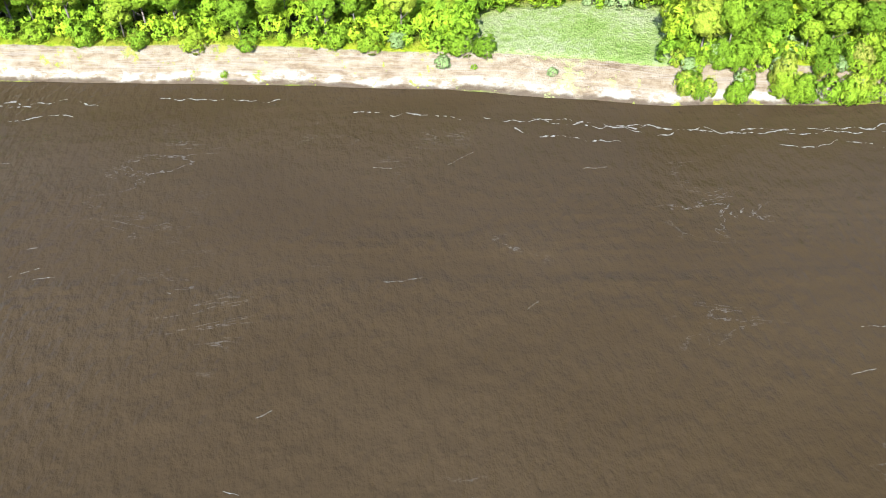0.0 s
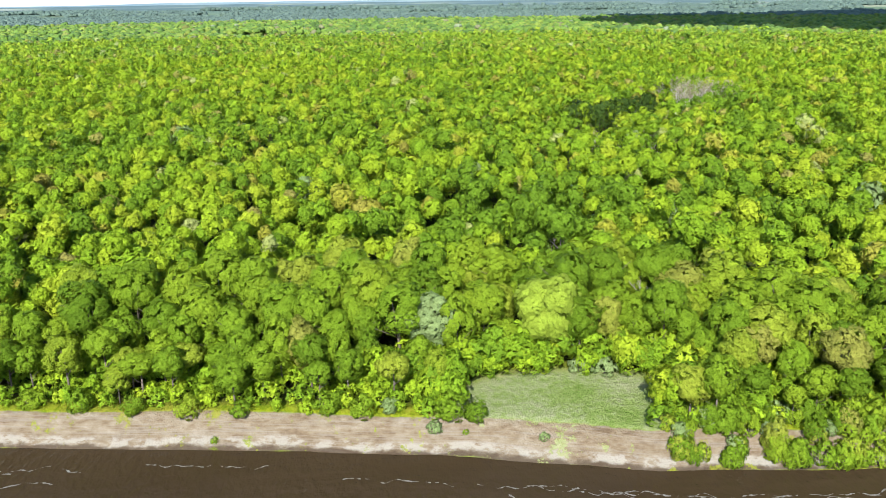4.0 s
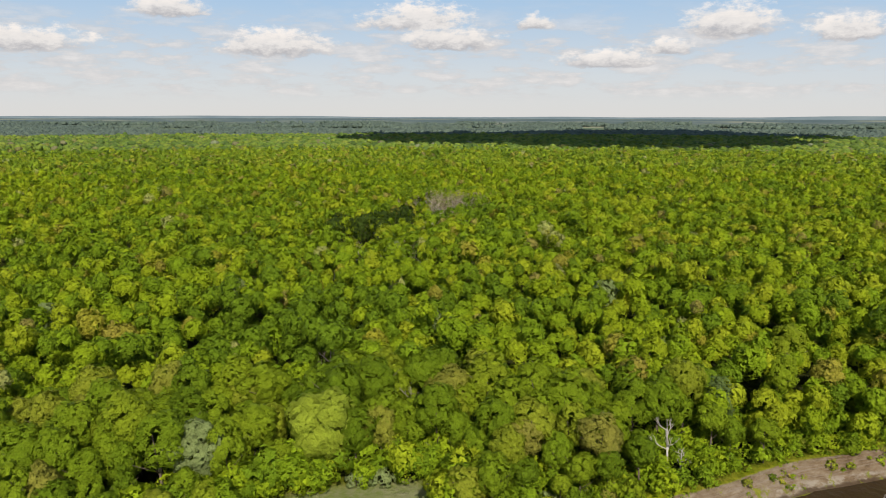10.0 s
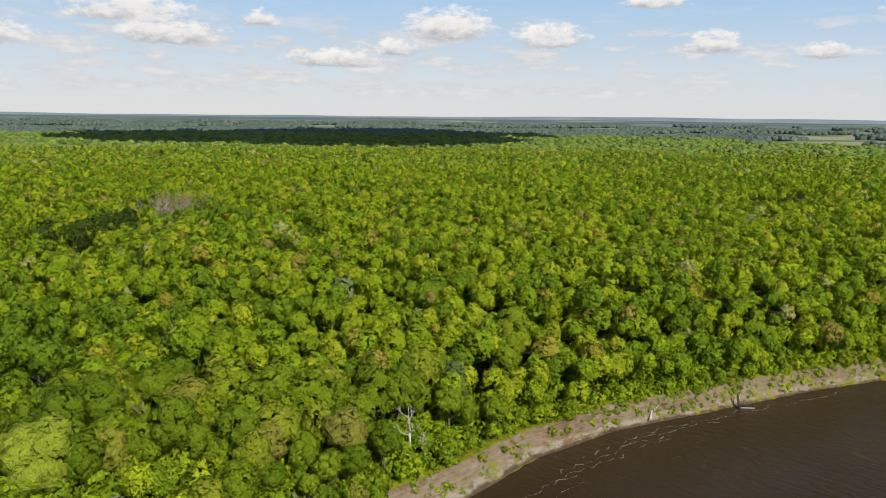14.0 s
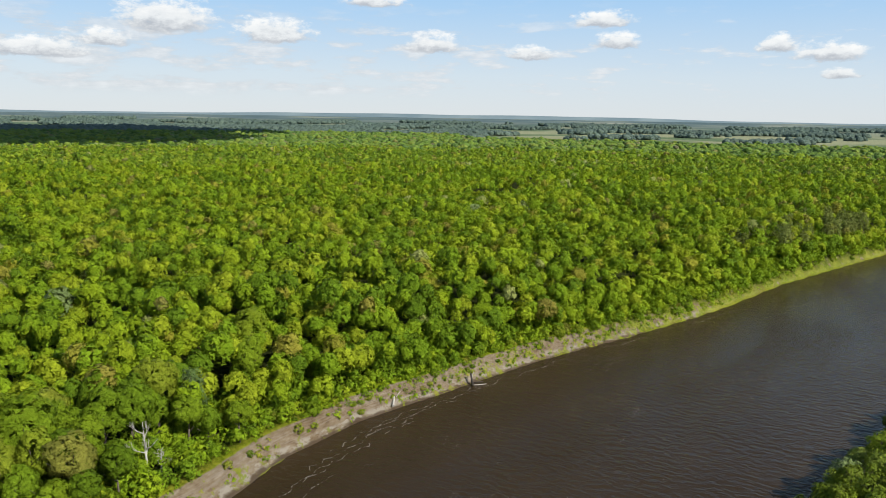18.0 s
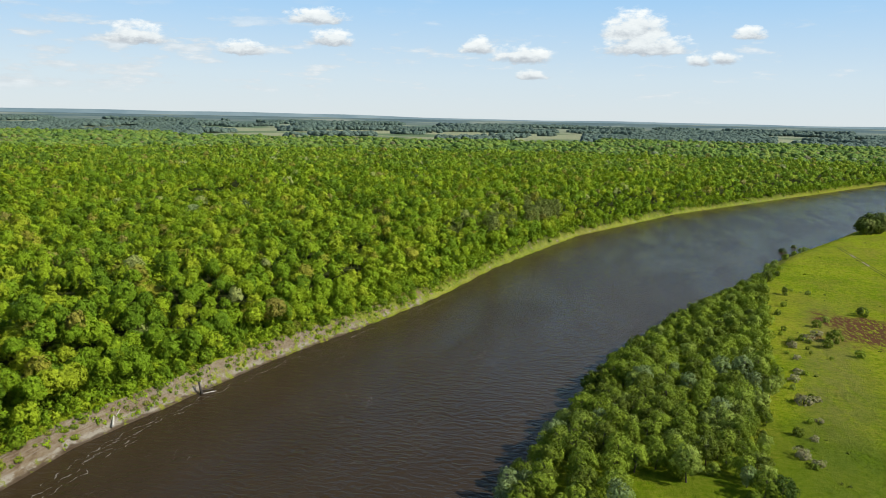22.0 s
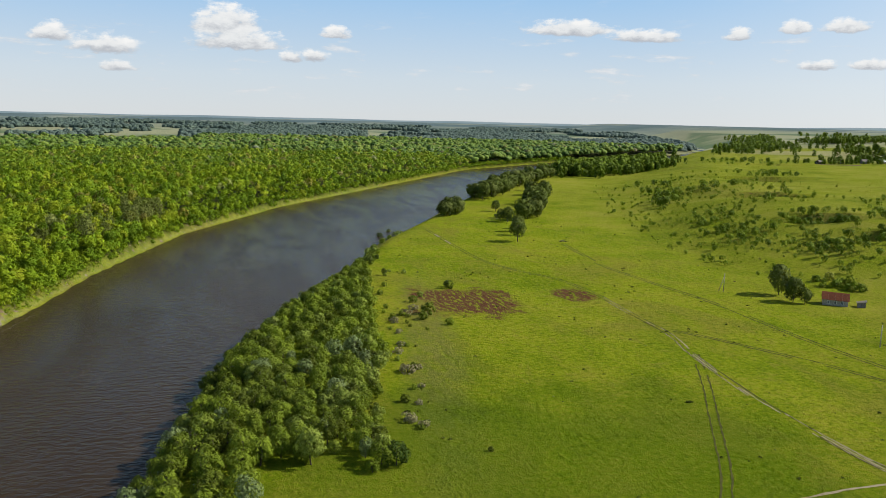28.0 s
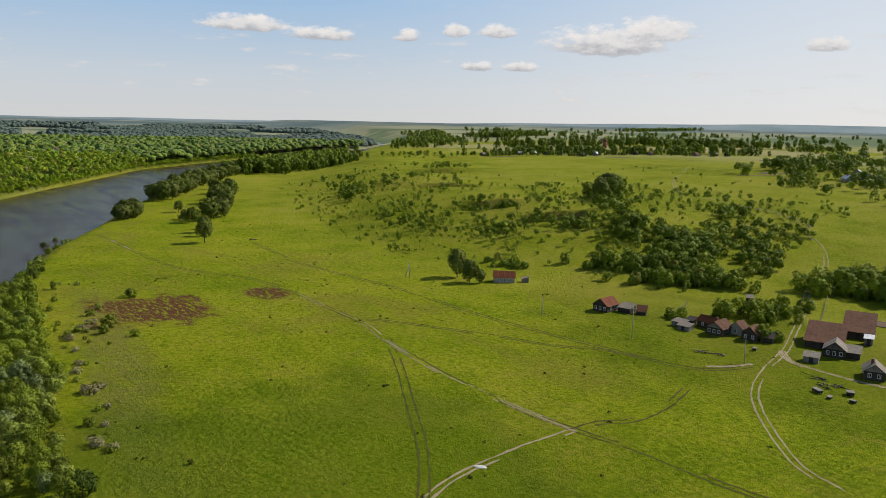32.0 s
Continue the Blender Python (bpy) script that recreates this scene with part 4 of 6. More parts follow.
def branch_out(bm, base, way, length, r, depth, rng, bend=0.55):
    """A bare branch that forks."""
    end = base + way * length
    limb(bm, base, end, r, r * 0.6, 5 if depth > 1 else 4)
    if depth == 0:
        return
    for k in range(rng.randint(2, 3)):
        side = Vector((rng.uniform(-1, 1), rng.uniform(-1, 1), rng.uniform(-0.2, 0.9)))
        turn = (way + side * bend).normalized()
        branch_out(bm, base.lerp(end, rng.uniform(0.55, 1.0)), turn, length * rng.uniform(0.55, 0.8), r * 0.5, depth - 1, rng, bend)


def bare_tree(x, y, top, seed, mat, label, thick=0.22, bend=0.55, z=None):
    rng = random.Random(seed)
    ob = thing("dead_tree", x, y, height_at(x, y) - 0.05 if z is None else z, 0, label, "dead tree", "bare trees in the wood")
    bm = bmesh.new()
    mid = Vector((rng.uniform(-0.5, 0.5), rng.uniform(-0.5, 0.5), top * 0.9))
    limb(bm, (0, 0, -0.2), mid * 0.5, thick, thick * 0.75)
    limb(bm, mid * 0.5, mid, thick * 0.75, thick * 0.2)
    part("trunk", bm, mat, ob)
    for k in range(8):
        bm = bmesh.new()
        a = k * 2.4 + rng.uniform(0, 1)
        way = Vector((math.cos(a) * 0.8, math.sin(a) * 0.8, rng.uniform(0.3, 0.9))).normalized()
        f = 0.38 + 0.55 * k / 8
        branch_out(bm, mid * f, way, top * rng.uniform(0.09, 0.17) * (1.3 - 0.6 * f), thick * 0.42, 3, rng, bend)
        part("branch", bm, mat, ob)
    return ob


GREY_TWIGS = grained("grey_twigs", (0.16, 0.13, 0.11), (0.34, 0.29, 0.25), 5, 0.9)
bare_tree(73.2, 102.6, 10.5, 1, PALE_BARK, "tall bleached dead tree with broken branches", 0.22)
bare_tree(74.6, 101.2, 5.0, 2, PALE_BARK, "low grey leafless tree beside a dead trunk", 0.16, 0.9)
bare_tree(36, 123.5, 13.5, 3, GREY_TWIGS, "grey leafless tree amid green crowns", 0.2, 0.8)
for k, (x, y) in enumerate([(49, 127), (61, 122), (-37, 131), (-52, 142), (66, 139), (90, 131), (-12, 140), (26, 146)]):
    bare_tree(x, y, 13.5 + k % 3, 20 + k, GREY_TWIGS if k % 2 else PALE_BARK, "grey leafless tree amid green crowns", 0.18, 0.85)

# dead alders round the old river arm, dark trees before it, pale willows farther west
rng_d = np.random.RandomState(9)
ALDER = foliage("grey_alder_twigs", [(0.0, (0.25, 0.205, 0.125)), (1.0, (0.37, 0.32, 0.21))], True)
alders = Stock([tree_kind("dead_tree", 420 + k, 1.7, 15.0, 2.6, ALDER, PALE_BARK, "tall grey dead alder by a forest pool", "dead tree", "dead alders by the pool", 12, 9, 0.16, -0.9, 0.2) for k in range(3)])
for k in range(55):
    alders.put(k % 3, placed(130 + rng_d.normal(0, 10), 376 + rng_d.normal(0, 14), rng_d.uniform(0, 360), rng_d.uniform(1.0, 1.35)))
for k in range(10):
    alders.put(k % 3, placed(62 + rng_d.normal(0, 10), 262 + rng_d.normal(0, 9), rng_d.uniform(0, 360), rng_d.uniform(0.8, 1.05)))
# the dark leaf colour here also carries the shade of the hollow in front
darks = Stock([tree_kind("tree", 430 + k, 4.4, 19.5, 1.5, LEAF_DARK, BARK, "tall dark green tree, the hollow's shade in its leaf colour", "tree", "tall dark trees", 20, 20, 0.15, -0.8, 0.3) for k in range(3)])
for x, y in [(56, 300), (63, 306), (70, 303), (77, 309), (84, 314), (66, 296), (91, 322), (74, 297), (60, 312), (98, 334), (88, 306)]:
    darks.put(int(rng_d.randint(0, 3)), placed(x, y, rng_d.uniform(0, 360), rng_d.uniform(0.85, 1.1)))
pales = Stock([tree_kind("willow_tree", 440 + k, 4.0, 15.5, 1.2, PALE_LEAF, BARK, "silvery grey-green willow in the wood", "tree", "pale willows in the wood", 16, 20, 0.16, -0.5) for k in range(2)])
for x, y in [(-84, 276), (-78, 280), (-71, 278), (-65, 284), (-60, 279), (-88, 283), (70, 262), (13, 205), (54, 163), (101, 172), (-30, 190), (320, 190), (333, 186), (345, 178)]:
    pales.put(int(rng_d.randint(0, 2)), placed(x, y, rng_d.uniform(0, 360), rng_d.uniform(0.85, 1.1)))

# ------------------------------------------------------------ shrubs
def shrub_kind(name, seed, mat, label, group, lobes=11, leaves=40, half=0.15, tall=0.9):
    ob = thing(name, 0, 0, 0, 0, label, "shrub", group)
    rng = random.Random(seed)
    for k in range(2):
        bm = bmesh.new()
        a = k * 2.8 + rng.uniform(0, 0.6)
        limb(bm, (0, 0, -0.1), (0.35 * math.cos(a), 0.35 * math.sin(a), 0.7), 0.05, 0.02, 5)
        part("stem", bm, BARK, ob)
    part("crown", crown_mesh("crown", seed, lobes, leaves, half, 1.0, 0.62 * tall + 0.05, mat, -0.98, tall, 0.64), mat, ob)
    return ob


bank_shrubs = Stock([shrub_kind("shrub", 500 + k, LEAF, "bright green shrub on the edge of the cut bank", "shrubs on the cut bank") for k in range(4)])
rng_s = np.random.RandomState(15)
for x, y, s in [(-10, 102.5, 2.0), (-28, 103.8, 1.5), (-36, 104.6, 2.0), (-44, 104.8, 1.6), (-52, 106, 2.0), (-60, 107, 1.8), (3, 101.5, 2.4), (6.5, 100.6, 1.9), (-15, 103.6, 2.0),
                (-31.5, 101.2, 0.6), (5, 99.2, 0.5), (84, 96.5, 0.9), (90, 97.6, 0.7), (103, 98.4, 1.0)]:
    bank_shrubs.put(int(rng_s.randint(0, 4)), placed(x, y, rng_s.uniform(0, 360), s))
for k in range(125):
    x = rng_s.uniform(33, 63)
    y = line_y(np.array([x]), BANK_N)[0] + rng_s.uniform(0.8, 15)
    bank_shrubs.put(int(rng_s.randint(0, 4)), placed(x, y, rng_s.uniform(0, 360), rng_s.uniform(0.9, 1.9), None, rng_s.uniform(1.1, 1.7)))
for k in range(75):
    x = rng_s.uniform(100, 330)
    y = line_y(np.array([x]), BANK_N)[0] + rng_s.uniform(3.0, 9)
    bank_shrubs.put(int(rng_s.randint(0, 4)), placed(x, y, rng_s.uniform(0, 360), rng_s.uniform(0.7, 1.9)))
# low herbs in clumps on the bare slope
for k in range(90):
    c = (108, 118, 126, 139, 152, 166, 178, 196, 207, 224, 240, 262)[k % 12]
    x = c + rng_s.normal(0, 2.6)
    y = line_y(np.array([x]), BANK_N)[0] + rng_s.uniform(1.2, 5.0)
    bank_shrubs.put(int(rng_s.randint(0, 4)), placed(x, y, rng_s.uniform(0, 360), rng_s.uniform(0.35, 0.95), None, 0.6))
pale_shrubs = Stock([shrub_kind("shrub", 520 + k, PALE_LEAF, "silvery grey-green shrub on the river bank", "silvery bank shrubs", 11, 46, 0.13) for k in range(2)])
for x, y, s in [(38.5, 97.5, 2.0), (36, 100.5, 1.8), (40.5, 101.5, 2.2), (44, 99.5, 1.7), (34.5, 95.5, 1.3), (49, 98, 2.0), (52.5, 100.5, 1.8), (47, 95, 1.4), (58, 97, 1.6), (28, 113.5, 2.0), (24, 114.5, 1.6), (-6, 103, 1.5), (0.5, 99.6, 1.2), (16, 97.2, 0.8), (42, 94.2, 1.2), (55, 94.6, 1.1)]:
    pale_shrubs.put(int(rng_s.randint(0, 2)), placed(x, y, rng_s.uniform(0, 360), s))
# a stand of tall olive poplars where the wood meets the river bend
OLIVE_LEAF = foliage("olive_poplar_leaves", [(0.0, (0.135, 0.165, 0.030)), (1.0, (0.190, 0.215, 0.050))], True)
poplars = Stock([tree_kind("poplar_tree", 450 + k, 2.9, 17.0, 2.3, OLIVE_LEAF, BARK, "tall olive green poplar at the edge of the wood", "tree", "poplars by the river bend", 22, 16, 0.17, -0.9) for k in range(3)])
for k in range(46):
    x = rng_s.uniform(318, 425)
    y = line_y(np.array([x]), BANK_N)[0] + rng_s.uniform(7, 30)
    poplars.put(int(rng_s.randint(0, 3)), placed(x, y, rng_s.uniform(0, 360), rng_s.uniform(0.75, 1.1)))

# ------------------------------------------------------------ willow thicket on the meadow bank
willows = Stock([tree_kind("willow_tree", 600 + k, 2.35, 5.0, (1.05, 0.95, 1.15)[k % 3], LEAF_WILLOW, BARK, "round grey-green willow in the riverside thicket", "willow", "riverside willows",
                           18, 38, 0.105, -0.98, 0.14) for k in range(7)])
silver_willows = Stock([tree_kind("willow_tree", 610 + k, 2.1, 5.6, 1.25, PALE_LEAF, BARK, "silvery upright willow at the water's edge", "willow", "silvery willows by the water",
                                  20, 36, 0.095, -0.98, 0.14) for k in range(3)])
THICKET = np.array([(104, -1), (112, -6), (118, -22), (124, -27.5), (134, -29), (143, -29), (163, -33), (180, -37), (222, -42), (260, -47), (290, -54), (340, -66), (373, -76), (434, -103), (470, -124)], float)
rng_w = np.random.RandomState(33)


def in_thicket(x, y):
    ok = (x > 98) & (x < 440) & (y < line_y(x, BANK_S) - 1.0) & (y > line_y(x, THICKET) + 1.5)
    ok &= np.hypot((x - 118) / 10.5, (y + 7.5) / 6.5) > 1
    ok &= np.hypot((x - 122) / 7, (y + 17) / 5) > 1
    thin = smooth((x - 230) / 160)
    return ok & (rng_w.uniform(size=x.shape) > 0.45 * thin)


wx, wy = scatter(3.5, in_thicket, 95, 445, -130, 30, rng_w)
tail = wx > 188
for x, y in zip(wx[~tail], wy[~tail]):
    shore = line_y(np.array([x]), BANK_S)[0] - y
    s = rng_w.uniform(0.55, 1.20) * (0.85 if shore < 5 else 1.0)
    kind = silver_willows if rng_w.uniform() < (0.40 if shore < 6 and x < 160 else 0.06) else willows
    kind.put(int(rng_w.randint(0, len(kind.kinds))), placed(x, y, rng_w.uniform(0, 360), s, None, rng_w.uniform(0.85, 1.15)))
tx_, ty_ = wx[tail], wy[tail]
tr_ = rng_w.uniform(1.3, 2.7, len(tx_)) * (1.0 - 0.35 * smooth((tx_ - 250) / 60))
leafy_stuff("willow_thicket", tx_, ty_, 14, 20, 0.15, 5, rng_w, "low grey-green willow thicket thinning out along the river", (tr_, tr_ * rng_w.uniform(1.5, 2.1, len(tx_))),
            np.clip(rng_w.normal(0.5, 0.25, len(tx_)), 0, 1), "willows", foliage("willow_thicket_leaves", WILLOWS, False), low=-0.95)
# dry low shrubs along the thicket
dry_shrubs = Stock([shrub_kind("shrub", 560 + k, LEAF_DRY, "low dry straw-coloured shrub beside the thicket", "dry shrubs on the meadow", 9, 40, 0.12, 0.6) for k in range(2)])
for x, y, s in [(170, -39, 2.0), (172, -42, 1.2), (141, -33, 1.7), (138, -35, 1.2), (185, -40, 1.5), (191, -42, 1.3), (150, -37, 1.0), (214, -45, 1.6), (222, -50, 1.8), (160, -40, 0.9), (203, -44, 1.2), (228, -54, 1.7)]:
    dry_shrubs.put(int(rng_w.randint(0, 2)), placed(x, y, rng_w.uniform(0, 360), s))
green_shrubs = Stock([shrub_kind("shrub", 570 + k, LEAF_WILLOW, "small green willow bush on the meadow beside the thicket", "small bushes on the meadow", 14, 36, 0.13, 1.0) for k in range(3)])
for k in range(26):
    x = rng_w.uniform(118, 300)
    y = line_y(np.array([x]), THICKET)[0] - abs(rng_w.normal(0, 5.0)) - 1.5
    green_shrubs.put(int(rng_w.randint(0, 3)), placed(x, y, rng_w.uniform(0, 360), rng_w.uniform(0.4, 1.2), None, rng_w.uniform(0.7, 1.2)))
for x, y, s in [(222, -57, 2.2), (216, -54, 1.6), (209, -60, 1.3), (238, -56, 1.5), (245, -60, 1.2), (256, -73, 1.7)]:
    green_shrubs.put(int(rng_w.randint(0, 3)), placed(x, y, rng_w.uniform(0, 360), s))
ob = tree_kind("willow_tree", 620, 3.0, 5.6, 1.0, LEAF_DARK, BARK, "dark round willow standing alone on the grass", "willow", "", 15, 60, 0.1, -0.8, 0.14)
ob.matrix_basis = placed(122.5, -26.5, 0, 0.8)

# ------------------------------------------------------------ single trees on the meadow
meadow_trees = Stock([tree_kind("tree", 640 + k, 3.4, 8.6, 1.15, foliage("meadow_tree_leaves", [(0.0, (0.075, 0.105, 0.016)), (1.0, (0.140, 0.175, 0.030))], True), BARK,
                                "olive green broadleaf tree on the open meadow", "tree", "meadow trees", 20, 40, 0.115, -0.92, 0.2) for k in range(4)])
rng_t = np.random.RandomState(44)
for x, y, s in [(352, -134, 1.3), (371, -141, 0.9), (384, -146, 1.1), (395, -151, 0.8), (425, -151, 0.75), (440, -158, 0.5), (436, -152, 0.4), (422, -154, 1.1), (472, -164, 0.9), (440, -156, 0.7), (256, -72, 0.36), (259, -73, 0.3), (302, -53, 0.5), (281, -55, 0.35), (312, -58, 0.3), (402, -76, 0.55), (418, -84, 0.5)]:
    meadow_trees.put(int(rng_t.randint(0, 4)), placed(x, y, rng_t.uniform(0, 360), s))
# dense clumps along the river above the bend, crowns down to the grass
river_trees = Stock([tree_kind("tree", 660 + k, 4.3, 9.6, 1.12, foliage("riverside_tree_leaves", [(0.0, (0.072, 0.098, 0.012)), (0.7, (0.118, 0.152, 0.020)), (1.0, (0.165, 0.190, 0.045))], True, glow=0.10), BARK,
                               "dense olive green riverside tree with crown down to the grass", "tree", "riverside tree belt", 24, 22, 0.15, -0.98, 0.22) for k in range(4)])


def belt(ax, ay, bx, by, wide, count, small, large):
    for k in range(count):
        u = (k + rng_t.uniform(0, 1)) / count
        d = math.hypot(bx - ax, by - ay)
        off = rng_t.uniform(-1, 1) * wide
        x, y = ax + (bx - ax) * u + off * (ay - by) / d, ay + (by - ay) * u + off * (bx - ax) / d
        if height_at(x, y) > 1.2:
            river_trees.put(int(rng_t.randint(0, 4)), placed(x, y, rng_t.uniform(0, 360), rng_t.uniform(small, large)))


belt(450, -121, 466, -137, 4, 9, 0.85, 1.2)
belt(426, -169, 500, -203, 5, 16, 0.7, 1.35)
belt(500, -203, 610, -247, 8, 16, 0.9, 1.4)
belt(540, -174, 660, -245, 9, 34, 1.0, 1.5)
belt(660, -245, 770, -322, 10, 30, 1.0, 1.5)
for x, y, s, tall in [(227.8, -184.4, 0.95, 1.30), (217.5, -182.0, 0.82, 1.15), (214.5, -184.2, 0.55, 1.1), (316, -372, 1.5, 1.0), (324, -380, 1.3, 1.0), (311, -361, 1.35, 1.0), (304, -351, 1.2, 1.1), (297, -342, 1.15, 1.0), (289, -335, 1.1, 1.2)]:
    river_trees.put(int(rng_t.randint(0, 4)), placed(x, y, rng_t.uniform(0, 360), s, None, tall))

# ------------------------------------------------------------ scrub on the hillside
# centre, half widths across and along, how many, height
SLOPE = [
    (476, -289, 12, 34, 14, 6.0), (494, -332, 11, 18, 12, 5.0), (555, -323, 9, 20, 6, 5.0), (370, -257, 15, 16, 25, 3.0), (331, -241, 10, 11, 18, 3.5), (328, -281, 8, 10, 25, 4.0),
    (275, -246, 9, 10, 18, 3.5), (312, -287, 6, 6, 12, 4.0), (277, -278, 8, 5, 12, 4.0), (249, -272, 10, 5, 25, 3.5), (422, -335, 14, 9, 18, 4.0), (582, -455, 14, 35, 15, 4.0),
    (772, -585, 21, 45, 15, 5.0), (795, -559, 14, 47, 12, 5.0), (242, -202, 3, 3, 4, 3.0), (231, -214, 6, 5, 12, 3.0),
]
RAVINE = [
    (320, -376, 6, 20, 8, 9.0), (262, -313, 6, 20, 14, 6.0), (228, -287, 7, 12, 25, 6.0), (207, -283, 9, 12, 35, 5.0), (191, -281, 9, 10, 30, 5.0), (193, -255, 12, 9, 35, 5.0),
    (167, -250, 10, 5, 22, 6.0), (171, -240, 8, 4, 16, 5.0), (203, -243, 8, 5, 14, 5.0), (196, -313, 7, 12, 18, 4.5), (180, -310, 7, 12, 20, 4.5), (182, -337, 6, 12, 14, 4.0),
    (219, -354, 9, 15, 20, 4.0), (297, -415, 15, 15, 22, 2.5), (338, -343, 9, 40, 40, 2.5), (164, -284, 6, 13, 14, 4.0),
]
UPLAND = [
    (129, -285, 8, 9, 25, 7.0), (121, -289, 5, 9, 12, 8.0), (130, -221, 7, 4, 12, 5.0), (143, -201, 2, 2, 3, 4.0), (126, -238, 3, 9, 6, 5.0), (112, -203, 2, 2, 3, 4.0),
    (271, -517, 13, 42, 18, 6.0), (312, -664, 21, 60, 34, 8.0), (240, -550, 12, 28, 16, 7.0), (345, -618, 18, 53, 30, 8.0), (389, -791, 22, 60, 18, 9.0), (554, -1092, 40, 60, 24, 10.0),
    (200, -520, 18, 40, 20, 7.0), (170, -470, 14, 20, 12, 5.0),
]
rng_h = np.random.RandomState(71)
hill_shrubs = Stock([shrub_kind("bush", 700 + k, LEAF_SHRUB, "green bush on the scrubby hillside", "hillside bushes", 11, 30, 0.18, (0.95, 1.2, 1.5)[k % 3]) for k in range(6)])
spots = []
for rows in (SLOPE, RAVINE, UPLAND):
    for cx, cy, across, along, count, tall in rows:
        d = math.hypot(cx, cy)
        ux, uy = cx / d, cy / d
        for k in range(int(count * 1.8)):
            a, b = rng_h.normal(0, 0.78, 2)
            x, y = cx + a * across * uy + b * along * ux, cy - a * across * ux + b * along * uy
            spots.append((x, y, tall * rng_h.uniform(0.35, 1.15)))
spots.sort(key=lambda p: math.hypot(p[0], p[1]))
for x, y, tall in spots[:290]:
    hill_shrubs.put(int(rng_h.randint(0, 6)), placed(x, y, rng_h.uniform(0, 360), tall * 0.52))
rest = spots[290:]
# small bushes strewn over the slope
for k in range(1500):
    u, v = rng_h.uniform(0, 1, 2)
    x, y = 270 + 360 * u + rng_h.normal(0, 20), -190 - 190 * u * v - 50 * v - 70 * u
    if waves2(np.array([x]), np.array([y]), 38, 50)[0] > rng_h.uniform(-0.7, 0.5):
        rest.append((x, y, rng_h.uniform(0.9, 3.4) * rng_h.uniform(0.4, 1.0)))
for k in range(420):
    u, v = rng_h.uniform(0, 1, 2)
    rest.append((185 + 150 * u, -225 - 190 * v, rng_h.uniform(1.0, 3.4)))
for k in range(120):
    u, v = rng_h.uniform(0, 1, 2)
    rest.append((200 + 260 * u, -330 - 260 * v, rng_h.uniform(0.8, 2.2)))
rest = np.array([p for p in rest if height_at(p[0], p[1]) > 4.15])
sx_, sy_, st_ = rest[:, 0], rest[:, 1], rest[:, 2]
leafy_stuff("scrub", sx_, sy_, 9, 9, 0.27, 5, rng_h, "dark green bushes strewn over the grassy hillside", (st_ * 0.5, st_ * 1.15), np.clip(rng_h.normal(0.75, 0.2, len(st_)) - 0.13 * np.minimum(st_, 5.0), 0, 1), "scrub",
            foliage("scrub_leaves", SHRUBS, False, glow=0.10), low=-0.9)

# tree rows round the far village, the dark belt above the river, fields of trees beyond
far_spots = []
for k in range(150):
    u = rng_h.uniform(0, 1)
    far_spots.append((760 - 250 * u + rng_h.normal(0, 10), -660 - 200 * u + rng_h.normal(0, 14), rng_h.uniform(6, 12)))
for k in range(110):
    u = rng_h.uniform(0, 1)
    far_spots.append((752 - 240 * u + rng_h.normal(0, 9), -622 - 180 * u + rng_h.normal(0, 9), rng_h.uniform(3, 7)))
for k in range(190):
    u = rng_h.uniform(0, 1)
    far_spots.append((930 - 230 * u + rng_h.normal(0, 14), -850 - 330 * u + rng_h.normal(0, 14), rng_h.uniform(8, 14)))
for k in range(220):
    u = rng_h.uniform(0, 1)
    far_spots.append((1420 + 60 * u + rng_h.normal(0, 20), -1215 - 230 * u + rng_h.normal(0, 25), rng_h.uniform(10, 15)))
for k in range(900):
    u = rng_h.uniform(0, 1)
    far_spots.append((775 + 375 * u + rng_h.normal(0, 20), -345 - 275 * u + rng_h.normal(0, 16) - 40 * u * u, rng_h.uniform(9, 15)))
for k in range(110):
    u = rng_h.uniform(0, 1)
    far_spots.append((785 + 60 * u + rng_h.normal(0, 9), -365 - 150 * u + rng_h.normal(0, 9), rng_h.uniform(6, 12)))
for k in range(300):
    u, v = rng_h.uniform(0, 1, 2)
    far_spots.append((950 + 900 * u, -640 - 620 * u - 160 * v, rng_h.uniform(7, 13)))
for k in range(150):
    u = rng_h.uniform(0, 1)
    far_spots.append((1900 + 300 * u + rng_h.normal(0, 30), -2300 - 900 * u + rng_h.normal(0, 30), rng_h.uniform(10, 15)))
for k in range(700):
    row = k % 9
    a = math.radians(rng_h.uniform(128, 176))
    r = 1150 + 190 * row + 60 * math.sin(a * 9 + row * 2) + rng_h.normal(0, 14)
    if math.sin(a * (11 + row) + row * 1.7) > -0.2:
        far_spots.append((r * math.sin(a), r * math.cos(a), rng_h.uniform(8, 15)))
far_spots = np.array([p for p in far_spots if height_at(p[0], p[1]) > 1.0])
leafy_stuff("far_trees", far_spots[:, 0], far_spots[:, 1], 9, 9, 0.34, 4, rng_h, "dark tree rows round the far village and above the river",
            (far_spots[:, 2] * 0.33, far_spots[:, 2] * 1.1), np.clip(rng_h.normal(0.15, 0.2, len(far_spots)), 0, 1), "trees", foliage("far_tree_leaves", SHRUBS, False, glow=0.10, grain=2.4, gaps=0.38), low=-0.95, tall=1.75)

